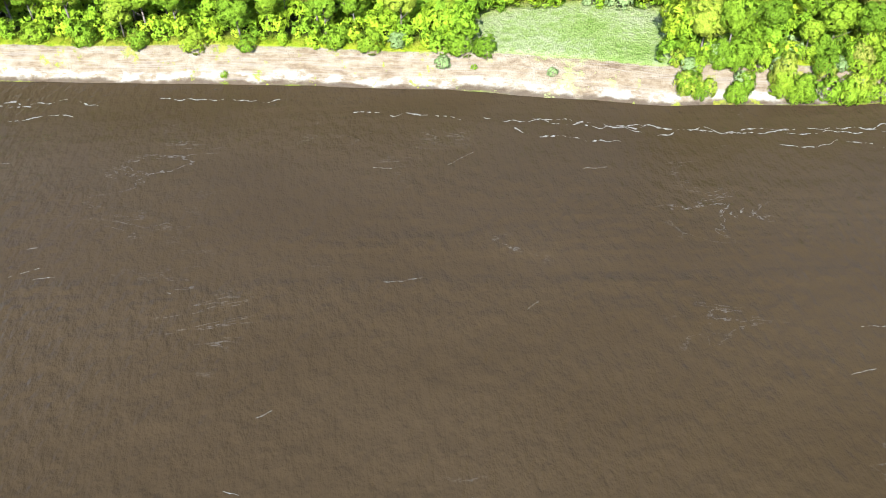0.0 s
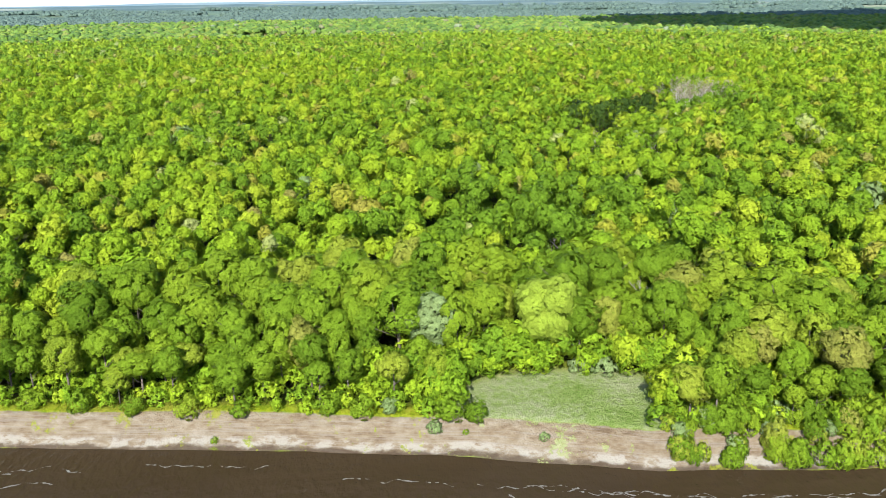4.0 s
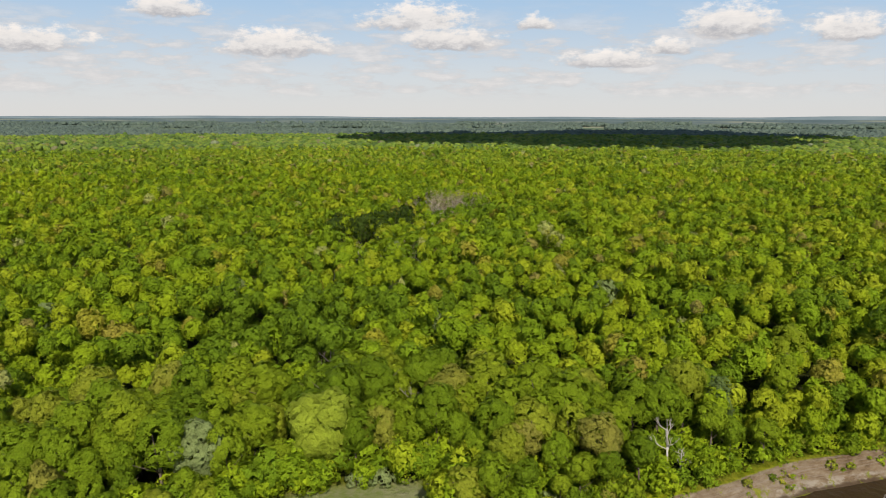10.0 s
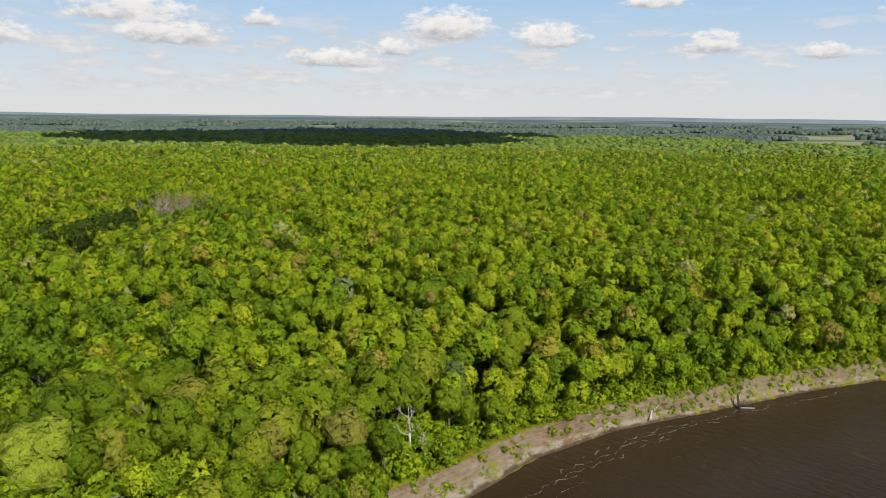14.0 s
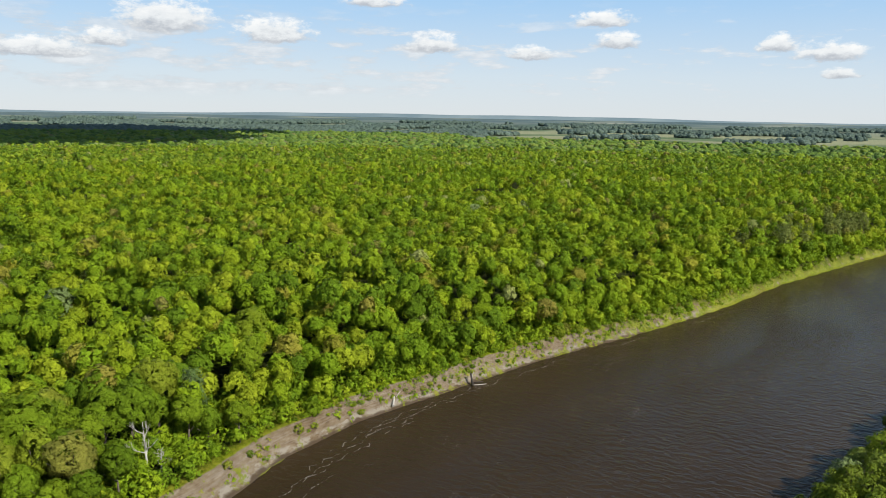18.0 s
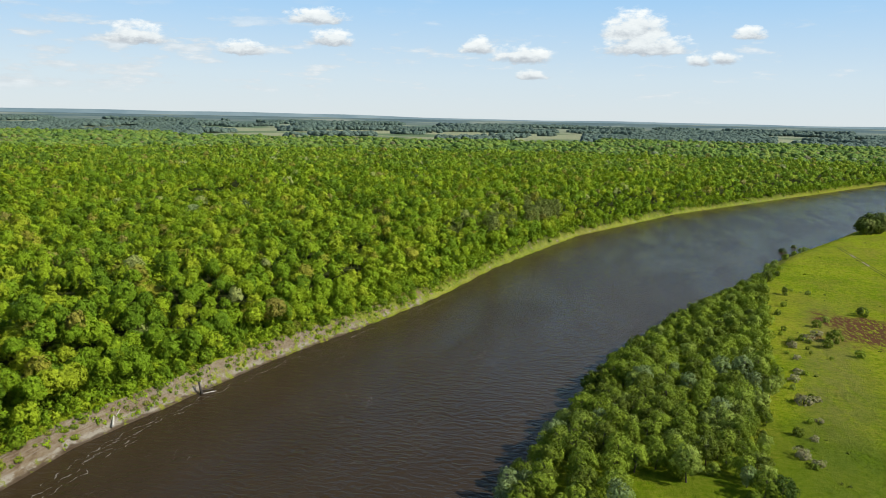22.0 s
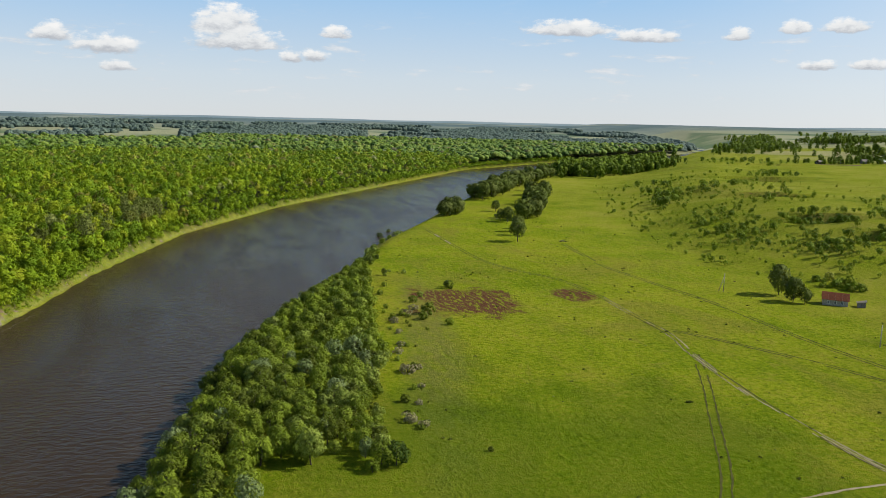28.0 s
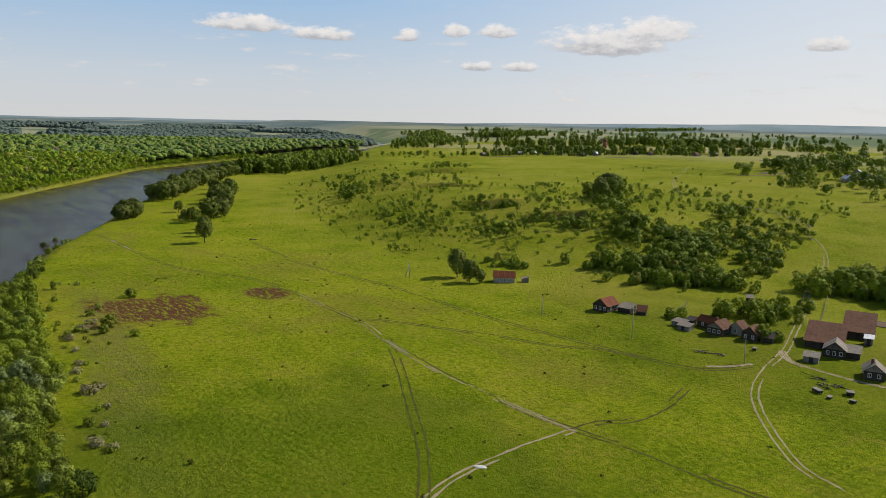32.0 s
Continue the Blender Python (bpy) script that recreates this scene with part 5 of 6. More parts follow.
# ------------------------------------------------------------ tracks
def smooth_line(points, step):
    """Points of a smooth curve through the given ones, at even steps."""
    pts = [Vector((*p, 0)) for p in points]
    pts = [pts[0] * 2 - pts[1]] + pts + [pts[-1] * 2 - pts[-2]]
    out = []
    for a, b, c, d in zip(pts[:-3], pts[1:-2], pts[2:-1], pts[3:]):
        n = max(2, int((c - b).length / step))
        for k in range(n):
            t = k / n
            out.append(0.5 * (2 * b + (c - a) * t + (2 * a - 5 * b + 4 * c - d) * t * t + (3 * b - a - 3 * c + d) * t ** 3))
    out.append(pts[-2])
    return out


def ribbon(bm, line, shift, width, rng, lift=0.05, broken=0.0):
    """A strip of uneven width that lies on the ground."""
    last, on, left = None, True, 0
    for k, p in enumerate(line):
        way = (line[min(k + 1, len(line) - 1)] - line[max(k - 1, 0)]).normalized()
        side = Vector((way.y, -way.x, 0))
        mid = p + side * (shift + rng.gauss(0, 0.07))
        w = width * rng.uniform(0.55, 1.35) * 0.5
        a, b = mid - side * w, mid + side * w
        pair = (bm.verts.new((a.x, a.y, height_at(a.x, a.y) + lift)), bm.verts.new((b.x, b.y, height_at(b.x, b.y) + lift)))
        left -= 1
        if left < 0:
            on, left = rng.random() > broken, rng.randint(2, 9)
        if last and on:
            bm.faces.new((last[0], last[1], pair[1], pair[0]))
        last = pair


DARK_DIRT = grained("dark_track_soil", (0.046, 0.052, 0.009), (0.098, 0.092, 0.028), 0.8, 0.95, 0.03, 0.03)


def track(points, ruts, width, mat, label, seed, broken=0.0):
    rng = random.Random(seed)
    ob = thing("dirt_track", 0, 0, 0, 0, label, "dirt track")
    ob["kind"] = "structure"
    line = smooth_line(points, 1.6)
    for shift in ruts:
        bm = bmesh.new()
        ribbon(bm, line, shift, width, rng, 0.05, broken)
        part("rut", bm, mat, ob)
    return ob


MAIN = [(400, -100), (350, -100), (307, -101), (283, -108), (262, -118), (240, -120), (219, -119), (189, -118), (168, -113), (140, -109), (112, -108), (97, -109), (82, -112), (65, -112), (48, -115)]
UPPER = [(341.6, -153.6), (289.5, -147.3), (258.7, -148.8), (226, -153), (194.2, -153), (168.6, -153.1), (149.2, -155.2), (132.9, -157.4), (118.6, -159.4), (110.6, -160.4), (104.3, -166), (100.9, -175.9)]
track(MAIN, (-0.75, 0.75), 0.42, DARK_DIRT, "two-rut track worn across the meadow", 1, 0.15)
track(MAIN[5:12], (-0.7, 0.1, 0.8), 0.4, DIRT, "pale worn stretch of the meadow track", 2, 0.45)
track(MAIN[:2], (0.0,), 1.1, DIRT, "pale bare end of the meadow track", 12, 0.3)
track(UPPER, (-0.8, 0.8), 0.55, DARK_DIRT, "grassy two-rut track above the meadow", 3, 0.12)
track([(191.5, -121.3), (177.7, -130.5), (155.3, -141.5), (141.2, -147.2), (131.5, -155.8), (121.1, -158.8)], (-0.7, 0.7), 0.5, DARK_DIRT, "faint side track across the meadow", 4, 0.15)
track([(170.1, -114.2), (148.5, -103.3), (123.5, -89.2), (109.3, -81.2), (97.3, -73), (85, -63)], (-0.9, 0.9), 0.35, DARK_DIRT, "faint two-rut track through the grass", 5, 0.2)
track([(97.4, -108.6), (97.2, -98.5), (96.4, -88.1), (94.7, -76.7), (88, -62), (80, -45)], (-0.6, 0.7), 0.55, DIRT, "pale sandy side track", 6, 0.25)
track([(54.6, -125.9), (63, -129.2), (72.4, -137.6), (84.7, -151.4), (91.9, -163), (98.5, -179.6), (103.7, -196.9), (111.7, -216), (122.9, -242.5)], (-0.75, 0.75), 0.42, DIRT, "pale two-rut village road", 7, 0.08)
track([(122.9, -242.5), (132, -261), (143, -287), (152, -314), (164, -334), (178, -349), (188, -366), (205, -374), (230, -380), (280, -400), (340, -470), (420, -600)], (-0.8, 0.8), 0.5, DIRT, "dirt road climbing the hill", 8, 0.15)
track([(100, -148.1), (95.4, -134.7), (94.3, -122.3), (97.3, -115.7), (97.4, -108.6)], (-0.8, 0.8), 0.5, DARK_DIRT, "grassy track curving to the village", 9, 0.1)
track([(104, -195.5), (97, -188.5), (86, -186.5), (77, -187), (64, -190), (40, -197)], (-0.6, 0.0, 0.6), 0.5, DIRT, "pale village lane past the barns", 10, 0.05)
track([(102, -178), (104, -171), (107, -166)], (-0.3, 0.3), 0.7, DIRT, "bare pale spot beside the track", 11)
track([(104.3, -196), (102, -191.5), (98, -189)], (-0.3, 0.3), 0.5, DIRT, "bare pale ground at the road fork", 13)


def stone_slab():
    bm = bmesh.new()
    bmesh.ops.create_icosphere(bm, subdivisions=2, radius=1)
    for v in bm.verts:
        v.co = Vector((v.co.x * 1.3, v.co.y * 0.65, max(v.co.z * 0.32, -0.05))) * (1 + 0.16 * noise.noise(v.co * 2))
    ob = new("boulder", bpy.data.meshes.new("boulder"))
    bm.to_mesh(ob.data)
    bm.free()
    ob.data.materials.append(STONE_PALE)
    ob.matrix_world = placed(95.6, -83.5, 35)
    return tagged(ob, "flat white boulder beside the sandy track", "boulder")


stone_slab()


# ------------------------------------------------------------ houses
def block(bm, x0, y0, z0, x1, y1, z1):
    v = [bm.verts.new(p) for p in ((x0, y0, z0), (x1, y0, z0), (x1, y1, z0), (x0, y1, z0), (x0, y0, z1), (x1, y0, z1), (x1, y1, z1), (x0, y1, z1))]
    for f in ((3, 2, 1, 0), (4, 5, 6, 7), (0, 1, 5, 4), (1, 2, 6, 5), (2, 3, 7, 6), (3, 0, 4, 7)):
        bm.faces.new([v[k] for k in f])


def slab(bm, corners, thick):
    """A thick sheet on four corners."""
    n = (corners[1] - corners[0]).cross(corners[3] - corners[0]).normalized() * thick
    low = [bm.verts.new(c) for c in corners]
    top = [bm.verts.new(c + n) for c in corners]
    bm.faces.new(low[::-1])
    bm.faces.new(top)
    for k in range(4):
        j = (k + 1) % 4
        bm.faces.new((low[k], low[j], top[j], top[k]))


def gable_walls(w, l, h, rise):
    bm = bmesh.new()
    prof = [(-w / 2, 0), (w / 2, 0), (w / 2, h), (0, h + rise), (-w / 2, h)]
    a = [bm.verts.new((x, -l / 2, z - (0.4 if z == 0 else 0))) for x, z in prof]
    b = [bm.verts.new((x, l / 2, z - (0.4 if z == 0 else 0))) for x, z in prof]
    bm.faces.new(a)
    bm.faces.new(b[::-1])
    for k in range(5):
        j = (k + 1) % 5
        bm.faces.new((a[k], b[k], b[j], a[j]))
    return bm


def window_part(parent, at, turn, w=0.6, h=0.85):
    bm = bmesh.new()
    block(bm, -w / 2 - 0.1, -0.06, -h / 2 - 0.1, w / 2 + 0.1, 0.06, h / 2 + 0.1)
    ob = part("window", bm, WHITE_TRIM, parent, "window with a white carved frame")
    ob.matrix_basis = pose(*at, 0, 0, turn)
    bm = bmesh.new()
    for sx in (-1, 1):
        block(bm, sx * w / 4 - w / 4 + 0.03, -0.08, -h / 2, sx * w / 4 + w / 4 - 0.03, 0.08, h / 2)
    part("pane", bm, GLASS, ob)
    return ob


def sheets(parent, w, l, h, rise, over, mat, label, ridge_x=0.0):
    """Two roof slopes made of overlapping sheets."""
    for side in (-1, 1):
        ridge, eave = Vector((ridge_x, 0, h + rise + 0.04)), Vector((side * (w / 2 + over), 0, h - over * rise / (w / 2) + 0.04))
        slope = part("roof", bmesh.new(), mat, parent, label)
        n = max(3, int(l / 1.6))
        for k in range(n):
            y0, y1 = -l / 2 - over + (l + 2 * over) * k / n, -l / 2 - over + (l + 2 * over) * (k + 1) / n - 0.03
            lift = Vector((0, 0, 0.03 * (k % 2)))
            c = [ridge + Vector((0, y0, 0)) + lift, eave + Vector((0, y0, 0)) + lift, eave + Vector((0, y1, 0)) + lift, ridge + Vector((0, y1, 0)) + lift]
            bm = bmesh.new()
            slab(bm, c if side > 0 else c[::-1], 0.07)
            part("roof_sheet", bm, mat, slope)


def house(name, x, y, turn, w, l, h, rise, wall, roof, label, front=2, side=2, chimney=True, gable=None, category="house", over=0.45, group=""):
    """A small gabled house; its ridge runs along its own y."""
    w, l, h, rise, over = w * 0.8, l * 0.8, h * 0.82, rise * 0.8, over * 0.8
    ob = thing(name, x, y, height_at(x, y), turn, label, category, group)
    part("wall", gable_walls(w, l, h, rise), wall, ob)
    sheets(ob, w, l, h, rise, over, roof, "")
    if gable:
        for s in (-1, 1):
            bm = bmesh.new()
            y0 = s * (l / 2 + 0.03)
            v = [bm.verts.new((-w / 2 + 0.1, y0, h)), bm.verts.new((w / 2 - 0.1, y0, h)), bm.verts.new((0, y0, h + rise - 0.1))]
            bm.faces.new(v if s < 0 else v[::-1])
            bmesh.ops.solidify(bm, geom=bm.faces[:], thickness=0.03)
            part("gable_boards", bm, gable, ob)
    for k in range(front):
        window_part(ob, ((k - (front - 1) / 2) * w / max(front, 1) * 0.9, l / 2 + 0.02, h * 0.55), 0)
    for k in range(side):
        for s in (-1, 1):
            window_part(ob, (s * (w / 2 + 0.02), (k - (side - 1) / 2) * l / max(side, 1) * 0.8, h * 0.55), 90)
    bm = bmesh.new()
    block(bm, -0.42, -l / 2 - 0.07, 0.05, 0.42, -l / 2 + 0.03, 1.75)
    part("door", bm, DARK_JUNK, ob)
    if chimney:
        bm = bmesh.new()
        block(bm, -0.3, -0.3, h + rise * 0.6, 0.3, 0.3, h + rise + 0.8)
        c = part("chimney", bm, BRICK_RED, ob)
        c.matrix_basis = pose(w * 0.12, l * 0.1, 0)
    return ob


def lean_to(name, x, y, turn, w, d, low, high, wall, roof, label, category="shed", over=0.3):
    """A shed with one roof slope; the low side faces its own +y."""
    if name != "barn":
        w, d, low, high = w * 0.8, d * 0.8, low * 0.85, high * 0.85
    ob = thing(name, x, y, height_at(x, y), turn, label, category)
    bm = bmesh.new()
    v = [bm.verts.new(p) for p in ((-w / 2, d / 2, -0.4), (w / 2, d / 2, -0.4), (w / 2, -d / 2, -0.4), (-w / 2, -d / 2, -0.4), (-w / 2, d / 2, low), (w / 2, d / 2, low), (w / 2, -d / 2, high), (-w / 2, -d / 2, high))]
    for f in ((0, 1, 2, 3), (7, 6, 5, 4), (1, 0, 4, 5), (2, 1, 5, 6), (3, 2, 6, 7), (0, 3, 7, 4)):
        bm.faces.new([v[k] for k in f])
    part("wall", bm, wall, ob)
    slope = part("roof", bmesh.new(), roof, ob)
    n = max(3, int(w / 1.3))
    tilt = (high - low) / d
    for k in range(n):
        x0, x1 = -w / 2 - over + (w + 2 * over) * k / n, -w / 2 - over + (w + 2 * over) * (k + 1) / n - 0.03
        lift = 0.05 + 0.035 * (k % 2)
        c = [Vector((x0, -d / 2 - over, high + tilt * over + lift)), Vector((x0, d / 2 + over, low - tilt * over + lift)), Vector((x1, d / 2 + over, low - tilt * over + lift)), Vector((x1, -d / 2 - over, high + tilt * over + lift))]
        bm = bmesh.new()
        slab(bm, c, 0.06)
        part("roof_sheet", bm, roof, slope)
    bm = bmesh.new()
    block(bm, -0.5, d / 2 - 0.03, 0, 0.5, d / 2 + 0.06, min(low - 0.15, 1.9))
    part("door", bm, DARK_JUNK, ob)
    return ob


house("house", 211.5, -193.5, -40, 6.4, 9.5, 2.6, 2.3, PALE_WALL, RED_ROOF, "pale board house with a rusty red roof under tall trees", 2, 3, False)
lean_to("shed", 206.5, -199.5, -40, 3.2, 3.0, 1.7, 2.4, GREY_WOOD, GREY_ROOF, "small grey board shed beside a red-roofed house")
house("house", 161, -191.5, 8, 6.6, 8.2, 2.6, 2.5, LOG_WALL, RED_ROOF, "dark log house with a rusty red roof", 3, 2, False)
lean_to("shed", 155.5, -195, 12, 5.2, 4.6, 1.9, 3.0, DARK_JUNK, GREY_ROOF, "half-collapsed grey roofed farm shed")
lean_to("shed", 150.8, -196.5, 30, 3.6, 3.4, 1.4, 2.9, DARK_JUNK, BROWN_ROOF, "ruined leaning shed with a rusty roof")
lean_to("shed", 135.2, -194.5, -4, 5.0, 3.2, 1.7, 2.3, GREY_WOOD, GREY_ROOF, "low grey shed with a flat slate roof")
lean_to("shed", 131.8, -192.2, 4, 4.8, 3.0, 1.6, 2.2, GREY_WOOD, GREY_ROOF, "low grey shed in front of a farmyard")
lean_to("shed", 134.5, -199, 0, 3.0, 2.6, 1.8, 2.6, DARK_JUNK, DARK_JUNK, "small black tarred shed")
house("house", 128.8, -200.5, 80, 4.6, 9.0, 2.4, 1.7, LOG_WALL, RED_ROOF, "long dark farm building with a red roof", 1, 2, False)
house("house", 123.8, -197, 6, 6.2, 7.6, 2.7, 2.2, LOG_WALL, BROWN_ROOF, "dark log house with a rusty brown gable roof", 3, 1, True, PALE_WALL)
house("house", 120.4, -201.5, 6, 4.6, 5.0, 2.6, 2.0, PALE_WALL, BROWN_ROOF, "pale annex with a brown gable roof", 1, 1, False)
house("house", 114.9, -199.5, 10, 5.4, 6.2, 2.5, 2.3, LOG_WALL, BROWN_ROOF, "dark log house with a rust-red gable roof", 2, 1, False)
lean_to("shed", 110.6, -200.2, 20, 3.4, 3.2, 1.8, 3.0, DARK_JUNK, DARK_JUNK, "black ruined shed overgrown by bushes")
lean_to("barn", 100.9, -212.5, 22, 9.2, 12.4, 1.9, 4.6, LOG_WALL, BROWN_ROOF, "large barn with a brown sheet roof", "barn", 0.5)
lean_to("barn", 100.5, -231.3, 22, 7.6, 13.0, 2.2, 5.2, LOG_WALL, BROWN_ROOF, "long barn with a brown sheet roof", "barn", 0.5)
house("house", 94.0, -203.9, 22, 6.4, 7.2, 2.7, 2.4, LOG_WALL, GREY_ROOF, "dark log house with white framed windows and grey roof", 3, 1, False, GREY_WOOD)
lean_to("shed", 90.7, -205.9, 22, 5.2, 5.4, 2.0, 3.1, LOG_WALL, GREY_ROOF, "grey roofed lean-to against a log house")
lean_to("shed", 94.8, -193.3, 22, 4.4, 3.6, 1.8, 2.5, GREY_WOOD, GREY_ROOF, "grey plank shed beside the lane")
lean_to("shed", 93.6, -222.0, 22, 2.6, 3.4, 2.4, 2.9, GREY_WOOD, TIN_ROOF, "small shed with a bright tin roof", "shed")
house("house", 79.4, -193.0, 26, 5.6, 7.0, 2.6, 2.2, LOG_WALL, GREY_ROOF, "dark log house with a grey gable by the lane", 2, 1, True, PALE_WALL)
house("house", 75.9, -200.0, 26, 6.0, 7.5, 2.7, 2.4, LOG_WALL, BROWN_ROOF, "dark house with a brown roof behind the lane", 2, 1, True)
lean_to("shed", 142.4, -243.5, 40, 2.6, 2.4, 1.6, 2.3, DARK_JUNK, GREY_ROOF, "tiny dark shed in a grassy garden")


def junk(x, y, turn, w, l, h, label, name="trailer"):
    ob = thing(name, x, y, height_at(x, y), turn, label, name.replace("_", " "))
    w, l, h = w * 0.8, l * 0.8, h * 0.8
    bm = bmesh.new()
    block(bm, -w / 2, -l / 2, h * 0.35, w / 2, l / 2, h)
    part("body", bm, DARK_JUNK, ob)
    bm = bmesh.new()
    block(bm, -w / 2 - 0.1, -l / 2 - 0.1, h + 0.004, w / 2 + 0.1, l / 2 + 0.1, h + 0.1)
    part("lid", bm, GREY_WOOD if h < 0.95 else DARK_JUNK, ob)
    for sx in (-1, 1):
        for sy in (-1, 1):
            bm = bmesh.new()
            block(bm, sx * w * 0.4 - 0.08, sy * l * 0.4 - 0.08, -0.2, sx * w * 0.4 + 0.08, sy * l * 0.4 + 0.08, h * 0.35)
            part("leg", bm, DARK_JUNK, ob)
    return ob


junk(81.6, -170.5, 60, 1.4, 3.0, 0.9, "old grey board cart on the grass", "cart")
junk(76.2, -174.5, 30, 1.8, 2.2, 1.1, "small dark hut with a board lid", "hutch")
junk(77.8, -168.5, 10, 1.0, 1.6, 0.6, "dark wooden box on the grass", "crate")
junk(73.5, -170.0, 80, 0.9, 1.5, 0.7, "dark wooden box on the grass", "crate")
junk(108.5, -190.0, 20, 1.1, 1.8, 0.8, "dark wooden trough near the houses", "trough")


def wood_pile(x, y, seed):
    rng = random.Random(seed)
    ob = thing("wood_pile", x, y, height_at(x, y), rng.uniform(0, 180), "heap of dark branches and old boards", "wood pile")
    for k in range(14):
        bm = bmesh.new()
        a = rng.uniform(0, 3.14)
        p = Vector((rng.gauss(0, 1.0), rng.gauss(0, 0.6), rng.uniform(0.05, 0.35)))
        d = Vector((math.cos(a), math.sin(a), rng.uniform(-0.15, 0.15))) * rng.uniform(0.7, 1.4)
        limb(bm, p - d * 0.8, p + d * 0.8, 0.08, 0.05, 5)
        part("branch", bm, DARK_JUNK if k % 3 else GREY_WOOD, ob)


for k, (x, y) in enumerate([(83, -176), (80.5, -178), (86, -181), (115, -176), (111, -178), (350, -157)]):
    wood_pile(x, y, k)


def utility_pole(x, y, tall, turn, strut=False, arm=True):
    ob = thing("utility_pole", x, y, height_at(x, y), turn, "grey wooden utility pole in the meadow", "utility pole", "meadow utility poles")
    bm = bmesh.new()
    limb(bm, (0, 0, -0.4), (0, 0, tall), 0.13, 0.09, 8)
    part("pole", bm, PALE_BARK, ob)
    if arm:
        bm = bmesh.new()
        block(bm, -0.9, -0.06, tall - 0.75, 0.9, 0.06, tall - 0.62)
        part("crossarm", bm, GREY_WOOD, ob)
        for sx in (-0.8, -0.3, 0.3, 0.8):
            bm = bmesh.new()
            limb(bm, (sx, 0, tall - 0.62), (sx, 0, tall - 0.4), 0.05, 0.035, 6)
            part("insulator", bm, WHITE_TRIM, ob)
    if strut:
        bm = bmesh.new()
        limb(bm, (1.7, 0, -0.3), (0.1, 0, tall - 1.0), 0.11, 0.08, 8)
        part("strut", bm, PALE_BARK, ob)


utility_pole(134, -171, 9.2, 20)
utility_pole(103, -176, 6.6, 10, False, False)
utility_pole(166, -168, 6.2, 30, False, False)
utility_pole(236, -168, 6.4, 40, True, False)
utility_pole(64.5, -188, 7.0, 0)


def fence(points, label):
    ob = thing("fence", 0, 0, 0, 0, label, "fence")
    line = smooth_line(points, 2.6)
    for a, b in zip(line[:-1], line[1:]):
        za, zb = height_at(a.x, a.y), height_at(b.x, b.y)
        bm = bmesh.new()
        limb(bm, (a.x, a.y, za - 0.3), (a.x, a.y, za + 1.15), 0.07, 0.06, 5)
        part("post", bm, GREY_WOOD, ob)
        for f in (0.45, 0.95):
            bm = bmesh.new()
            limb(bm, (a.x, a.y, za + f), (b.x, b.y, zb + f), 0.045, 0.045, 4)
            part("rail", bm, GREY_WOOD, ob)


fence([(152, -222), (148, -213), (146, -203)], "grey pole fence round a grassy garden")
fence([(110, -225), (117, -243), (128, -268)], "grey pole fence beside the hill road")
fence([(88, -246), (70, -250)], "grey pole fence behind the barns")

# the far village along the plateau and the one to the south
rng_v = np.random.RandomState(3)
for k in range(17):
    u = (k + 0.5) / 17
    x, y = 742 - 232 * u + rng_v.normal(0, 5), -638 - 170 * u + rng_v.normal(0, 7)
    house("house", x, y, rng_v.uniform(-20, 60), 7, 9, 2.8, 2.6, (LOG_WALL, LOG_WALL, GREY_WOOD)[k % 3], (GREY_ROOF, BROWN_ROOF, GREY_ROOF, TIN_ROOF, BROWN_ROOF)[k % 5],
          "small village house seen far off on the plateau", 2, 1, False, group="far village houses")
for k, (x, y) in enumerate([(284, -622), (268, -590), (258, -578), (249, -570), (262, -560), (240, -560), (228, -566)]):
    house("house", x, y, 20 + 30 * (k % 3), 7, 10, 2.8, 2.8, (GREY_WOOD, PALE_WALL, LOG_WALL)[k % 3], (TIN_ROOF, GREY_ROOF)[k % 2],
          "grey roofed village house among trees on the hill", 2, 2, k % 2 == 0, group="upper village houses")


def water_tower(x, y):
    ob = thing("water_tower", x, y, height_at(x, y), 0, "dark red brick water tower above the village", "water tower")
    bm = bmesh.new()
    limb(bm, (0, 0, -0.5), (0, 0, 9.5), 3.0, 2.8, 12)
    part("shaft", bm, BRICK_RED, ob)
    bm = bmesh.new()
    limb(bm, (0, 0, 9.5), (0, 0, 12.5), 3.4, 3.4, 12)
    limb(bm, (0, 0, 12.5), (0, 0, 13.8), 3.5, 0.3, 12)
    part("tank", bm, BRICK_RED, ob)


water_tower(770, -893)

# ploughed garden strips below the village
for k, (x, y, w, l, turn) in enumerate([(700, -628, 40, 10, 40), (575, -690, 26, 8, 45), (318, -585, 44, 8, 20), (330, -560, 30, 6, 20), (96, -250, 22, 7, 10), (430, -760, 30, 9, 40)]):
    bm = bmesh.new()
    m = pose(x, y, 0, 0, 0, turn)
    rows = 9
    grid = [[None] * (rows + 1) for _ in range(2 * rows + 1)]
    for i in range(2 * rows + 1):
        for j in range(rows + 1):
            p = m @ Vector(((i / rows / 2 - 0.5) * w, (j / rows - 0.5) * l, 0))
            grid[i][j] = bm.verts.new((p.x, p.y, height_at(p.x, p.y) + 0.18 + 0.08 * (i % 2)))
    for i in range(2 * rows):
        for j in range(rows):
            bm.faces.new((grid[i][j], grid[i + 1][j], grid[i + 1][j + 1], grid[i][j + 1]))
    ob = new("garden_bed", bpy.data.meshes.new("garden_bed"))
    bm.to_mesh(ob.data)
    bm.free()
    ob.data.materials.append(grained("ploughed_soil", (0.06, 0.035, 0.022), (0.15, 0.095, 0.06), 0.6, 0.95))
    tagged(ob, "brown ploughed garden strip on the slope", "garden bed")

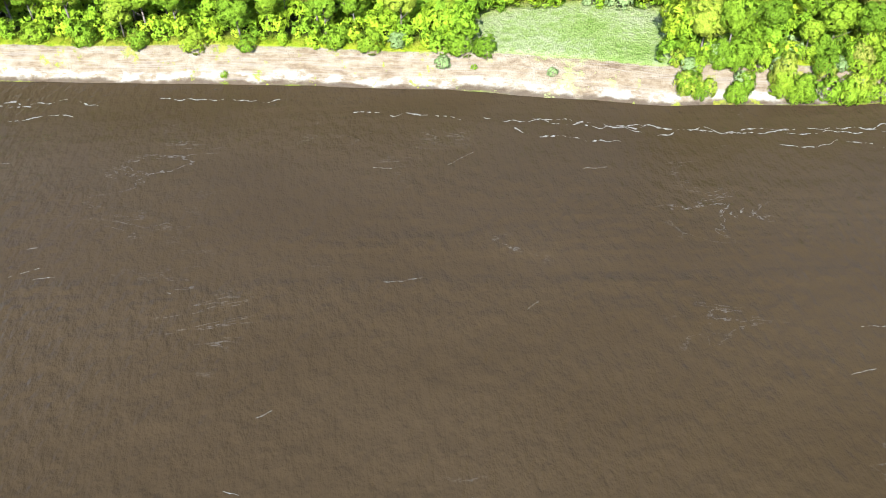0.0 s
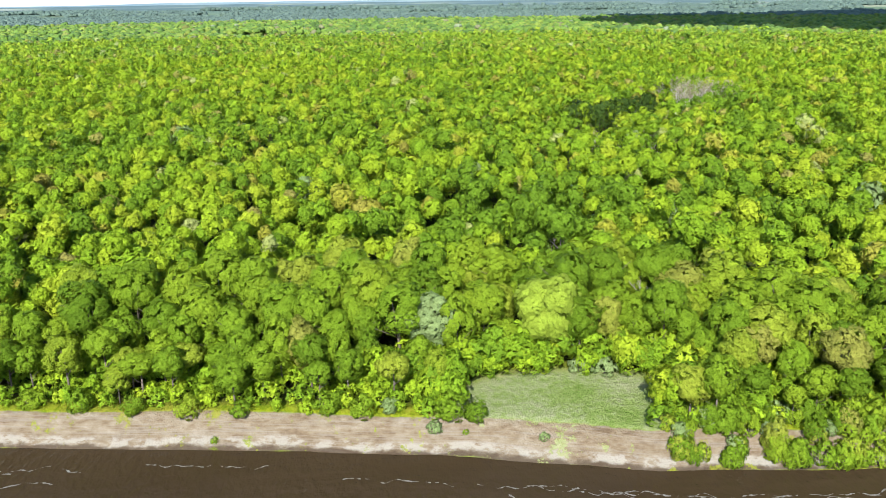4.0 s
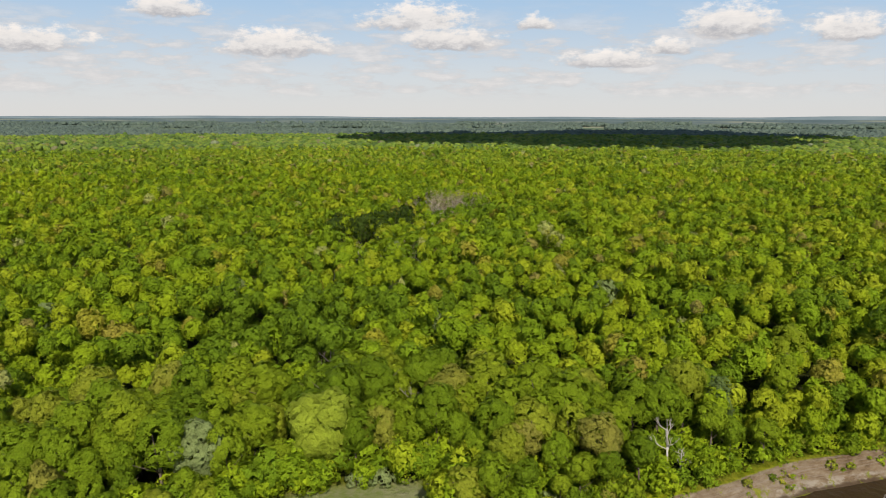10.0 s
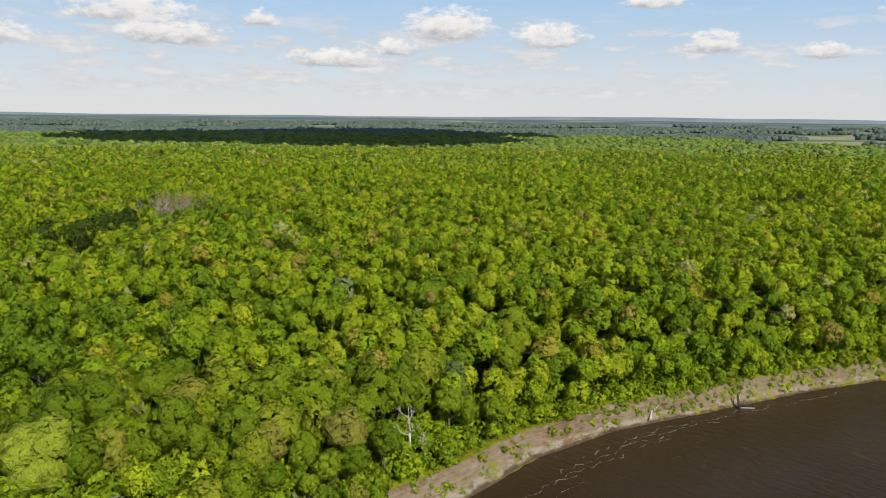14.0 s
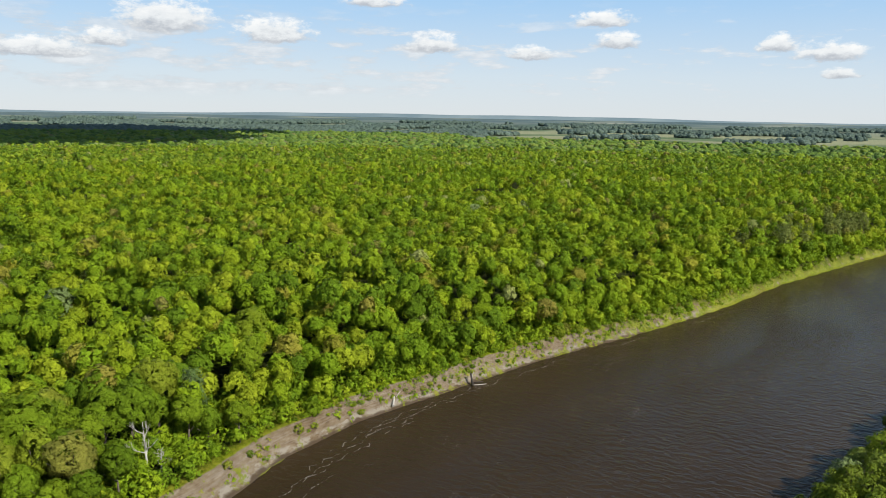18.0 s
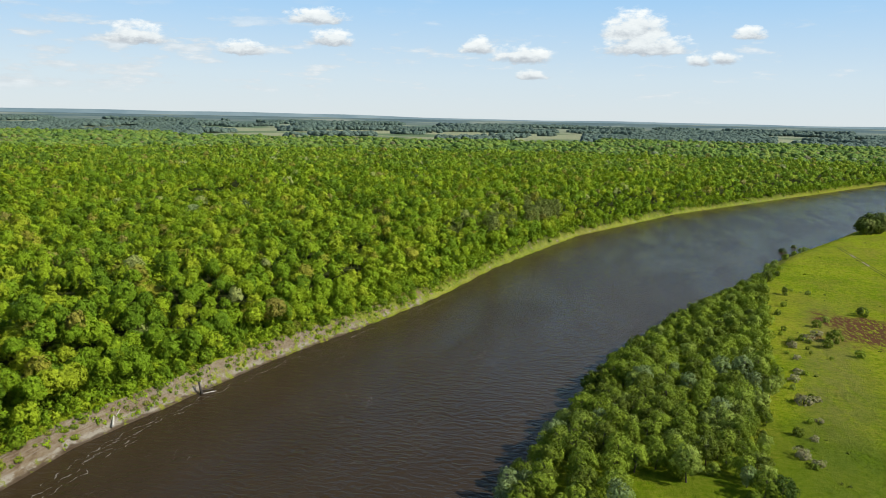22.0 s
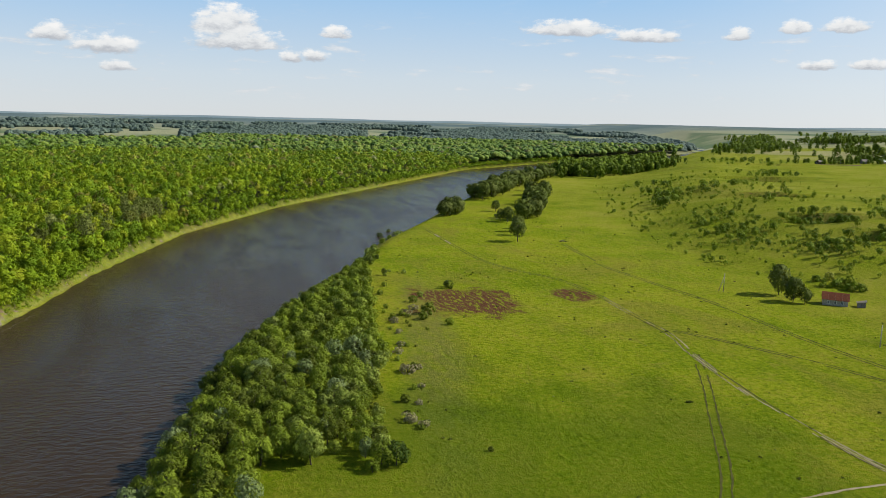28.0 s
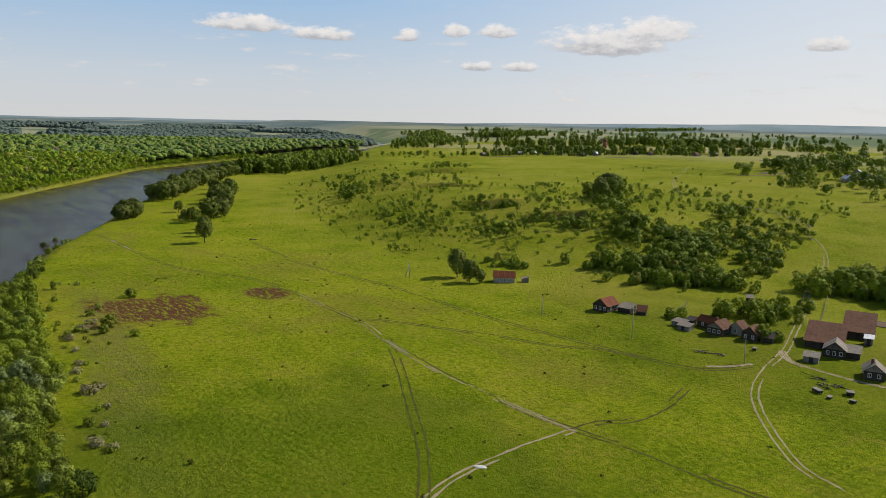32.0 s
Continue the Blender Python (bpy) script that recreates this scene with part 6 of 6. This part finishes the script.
# ------------------------------------------------------------ river: snag, log, foam
ob = thing("driftwood", 150.2, 88.4, 0.0, 0, "dark tree stump lying in the shallow water", "driftwood")
rng_q = random.Random(4)
for k, (a, b, r0, r1) in enumerate([((0, 0, -0.3), (0.3, 0.9, 2.6), 0.34, 0.2), ((0.1, 0.4, 0.5), (1.5, -1.8, 0.9), 0.2, 0.08), ((0, 0.2, 0.3), (-1.6, -0.9, 0.5), 0.16, 0.06), ((0.2, 0.5, 1.4), (1.3, 0.8, 2.8), 0.12, 0.05), ((0.1, 0, 0), (2.3, -2.2, 0.15), 0.16, 0.08)]):
    bm = bmesh.new()
    limb(bm, a, b, r0, r1, 7)
    part("root" if k else "stump", bm, DARK_JUNK if k < 3 else PALE_BARK, ob)
ob = thing("log", 129.5, 95.6, height_at(129.5, 95.6) + 0.25, 0, "bleached fallen tree trunk on the bank", "log")
bm = bmesh.new()
limb(bm, (-2.2, -1.2, -0.7), (2.2, 1.6, 0.9), 0.24, 0.12, 8)
part("trunk", bm, PALE_BARK, ob)
bm = bmesh.new()
limb(bm, (0.5, 0, 0.2), (2.4, 0.3, 0.9), 0.09, 0.04, 5)
part("branch", bm, PALE_BARK, ob)


def foam_material():
    m, n = material("river_foam")
    at = here(n)
    finish(n, n.ramp(n.noise(at, 2.5, 4, 0.7), [(0.38, (0.09, 0.07, 0.05)), (0.70, (0.23, 0.220, 0.20))]), 0.8)
    return m


FOAM = foam_material()
rng_f = random.Random(12)
bm = bmesh.new()
# strands that follow the bank: start, end, distance from it
for k, (x0, x1, off) in enumerate([(-66, -48, 5.5), (-40, -22, 4.0), (-12, 4, 6.5), (6, 30, 6.0), (22, 40, 6.4), (34, 66, 6.2), (60, 84, 6.8), (78, 100, 7.5), (92, 112, 8.0), (104, 128, 5.0), (122, 150, 3.4), (146, 158, 2.6), (160, 182, 3.6), (196, 214, 3.4), (236, 262, 4.0),
                                     (12, 36, 5.6), (40, 66, 5.5), (96, 126, 6.2), (110, 140, 4.4), (-70, -56, 6.4),
                                     (10, 24, 9.5), (44, 60, 9.0), (88, 98, 11.0), (116, 126, 7.5), (-60, -50, 9.0)]):
    last, n = None, int((x1 - x0) / 0.22)
    for j in range(n):
        u = x0 + j * 0.22
        y = float(line_y(np.array([u]), BANK_N)[0]) - off + 1.9 * noise.noise(Vector((u * 0.16, k, 0))) + 0.9 * noise.noise(Vector((u * 0.55, k, 5)))
        w = max(0.0, 0.05 + 0.26 * noise.noise(Vector((u * 0.45, k, 9))) + 0.20 * noise.noise(Vector((u * 1.9, k, 11))))
        pair = (bm.verts.new((u, y - w, 0.012)), bm.verts.new((u, y + w, 0.012)))
        if last and w > 0.012:
            bm.faces.new((last[0], pair[0], pair[1], last[1]))
        last = pair
for k in range(70):
    x, f = rng_f.uniform(-75, 330), rng_f.uniform(0.08, 0.85)
    yn, ys = (float(line_y(np.array([x]), b)[0]) for b in (BANK_N, BANK_S))
    y0 = ys + (yn - ys) * f
    a = rng_f.gauss(0.12, 0.25)
    n = rng_f.randint(4, 16)
    last = None
    for j in range(n):
        u = x + j * 0.3 * math.cos(a)
        y = y0 + j * 0.3 * math.sin(a) + 0.3 * noise.noise(Vector((u, k, 1)))
        w = rng_f.uniform(0.01, 0.05)
        pair = (bm.verts.new((u, y - w, 0.012)), bm.verts.new((u, y + w, 0.012)))
        if last and rng_f.random() > 0.3:
            bm.faces.new((last[0], pair[0], pair[1], last[1]))
        last = pair
ob = new("foam", bpy.data.meshes.new("foam"))
bm.to_mesh(ob.data)
bm.free()
ob.data.materials.append(FOAM)
tagged(ob, "thin white foam streaks drifting on brown water", "foam", kind="stuff")

# ------------------------------------------------------------ tussocks of the meadow
rng_u = np.random.RandomState(88)
tx, ty = rng_u.uniform(60, 420, 1700), rng_u.uniform(-230, 0, 1700)
dens = 0.5 + 0.5 * waves2(tx, ty, 40, 30)
ok = (rng_u.uniform(size=len(tx)) < dens ** 2) & (ty < line_y(tx, THICKET) - 3) & (height(tx, ty) > 3.2)
tx, ty = tx[ok], ty[ok]
tall = rng_u.uniform(0.15, 0.5, len(tx))
leafy_stuff("tussocks", tx, ty, 4, 6, 0.42, 3, rng_u, "small dark grass tussocks on the meadow", (tall * 1.1, tall), np.clip(rng_u.normal(0.35, 0.3, len(tx)), 0, 1), "tussocks",
            foliage("tussock_grass", [(0.0, (0.055, 0.070, 0.010)), (0.6, (0.100, 0.125, 0.016)), (1.0, (0.170, 0.150, 0.050))], False))


# ------------------------------------------------------------ the large cumulus high over the wood
def cumulus(seed, size, x, y, turn):
    rng = random.Random(seed)
    bm = bmesh.new()
    for k in range(22):
        a, d = rng.uniform(0, 6.28), math.sqrt(rng.random())
        m = Matrix.Translation((d * 480 * math.cos(a), d * 330 * math.sin(a), rng.uniform(0, 60))) @ Matrix.Diagonal((rng.uniform(120, 210), rng.uniform(110, 180), rng.uniform(50, 90), 1))
        bmesh.ops.create_icosphere(bm, subdivisions=3, radius=1, matrix=m)
    for v in bm.verts:
        v.co += Vector((1, 1, 0.5)) * 45 * noise.noise(v.co * 0.009)
        v.co.z = max(v.co.z, -18)
    for f in bm.faces:
        f.smooth = True
    ob = new("cloud", bpy.data.meshes.new("cloud"))
    bm.to_mesh(ob.data)
    bm.free()
    ob.data.materials.append(grained("cloud_white", (0.80, 0.80, 0.80), (0.88, 0.88, 0.88), 0.01, 1.0, 0.5, 0.0))
    ob.matrix_world = pose(x, y, 900, 0, 0, turn) @ Matrix.Diagonal((size, size, size * 0.5 + 0.5, 1))
    return tagged(ob, "white cumulus cloud drifting high above the river", "cloud")


cumulus(2, 1.15, 648, 345, 63)
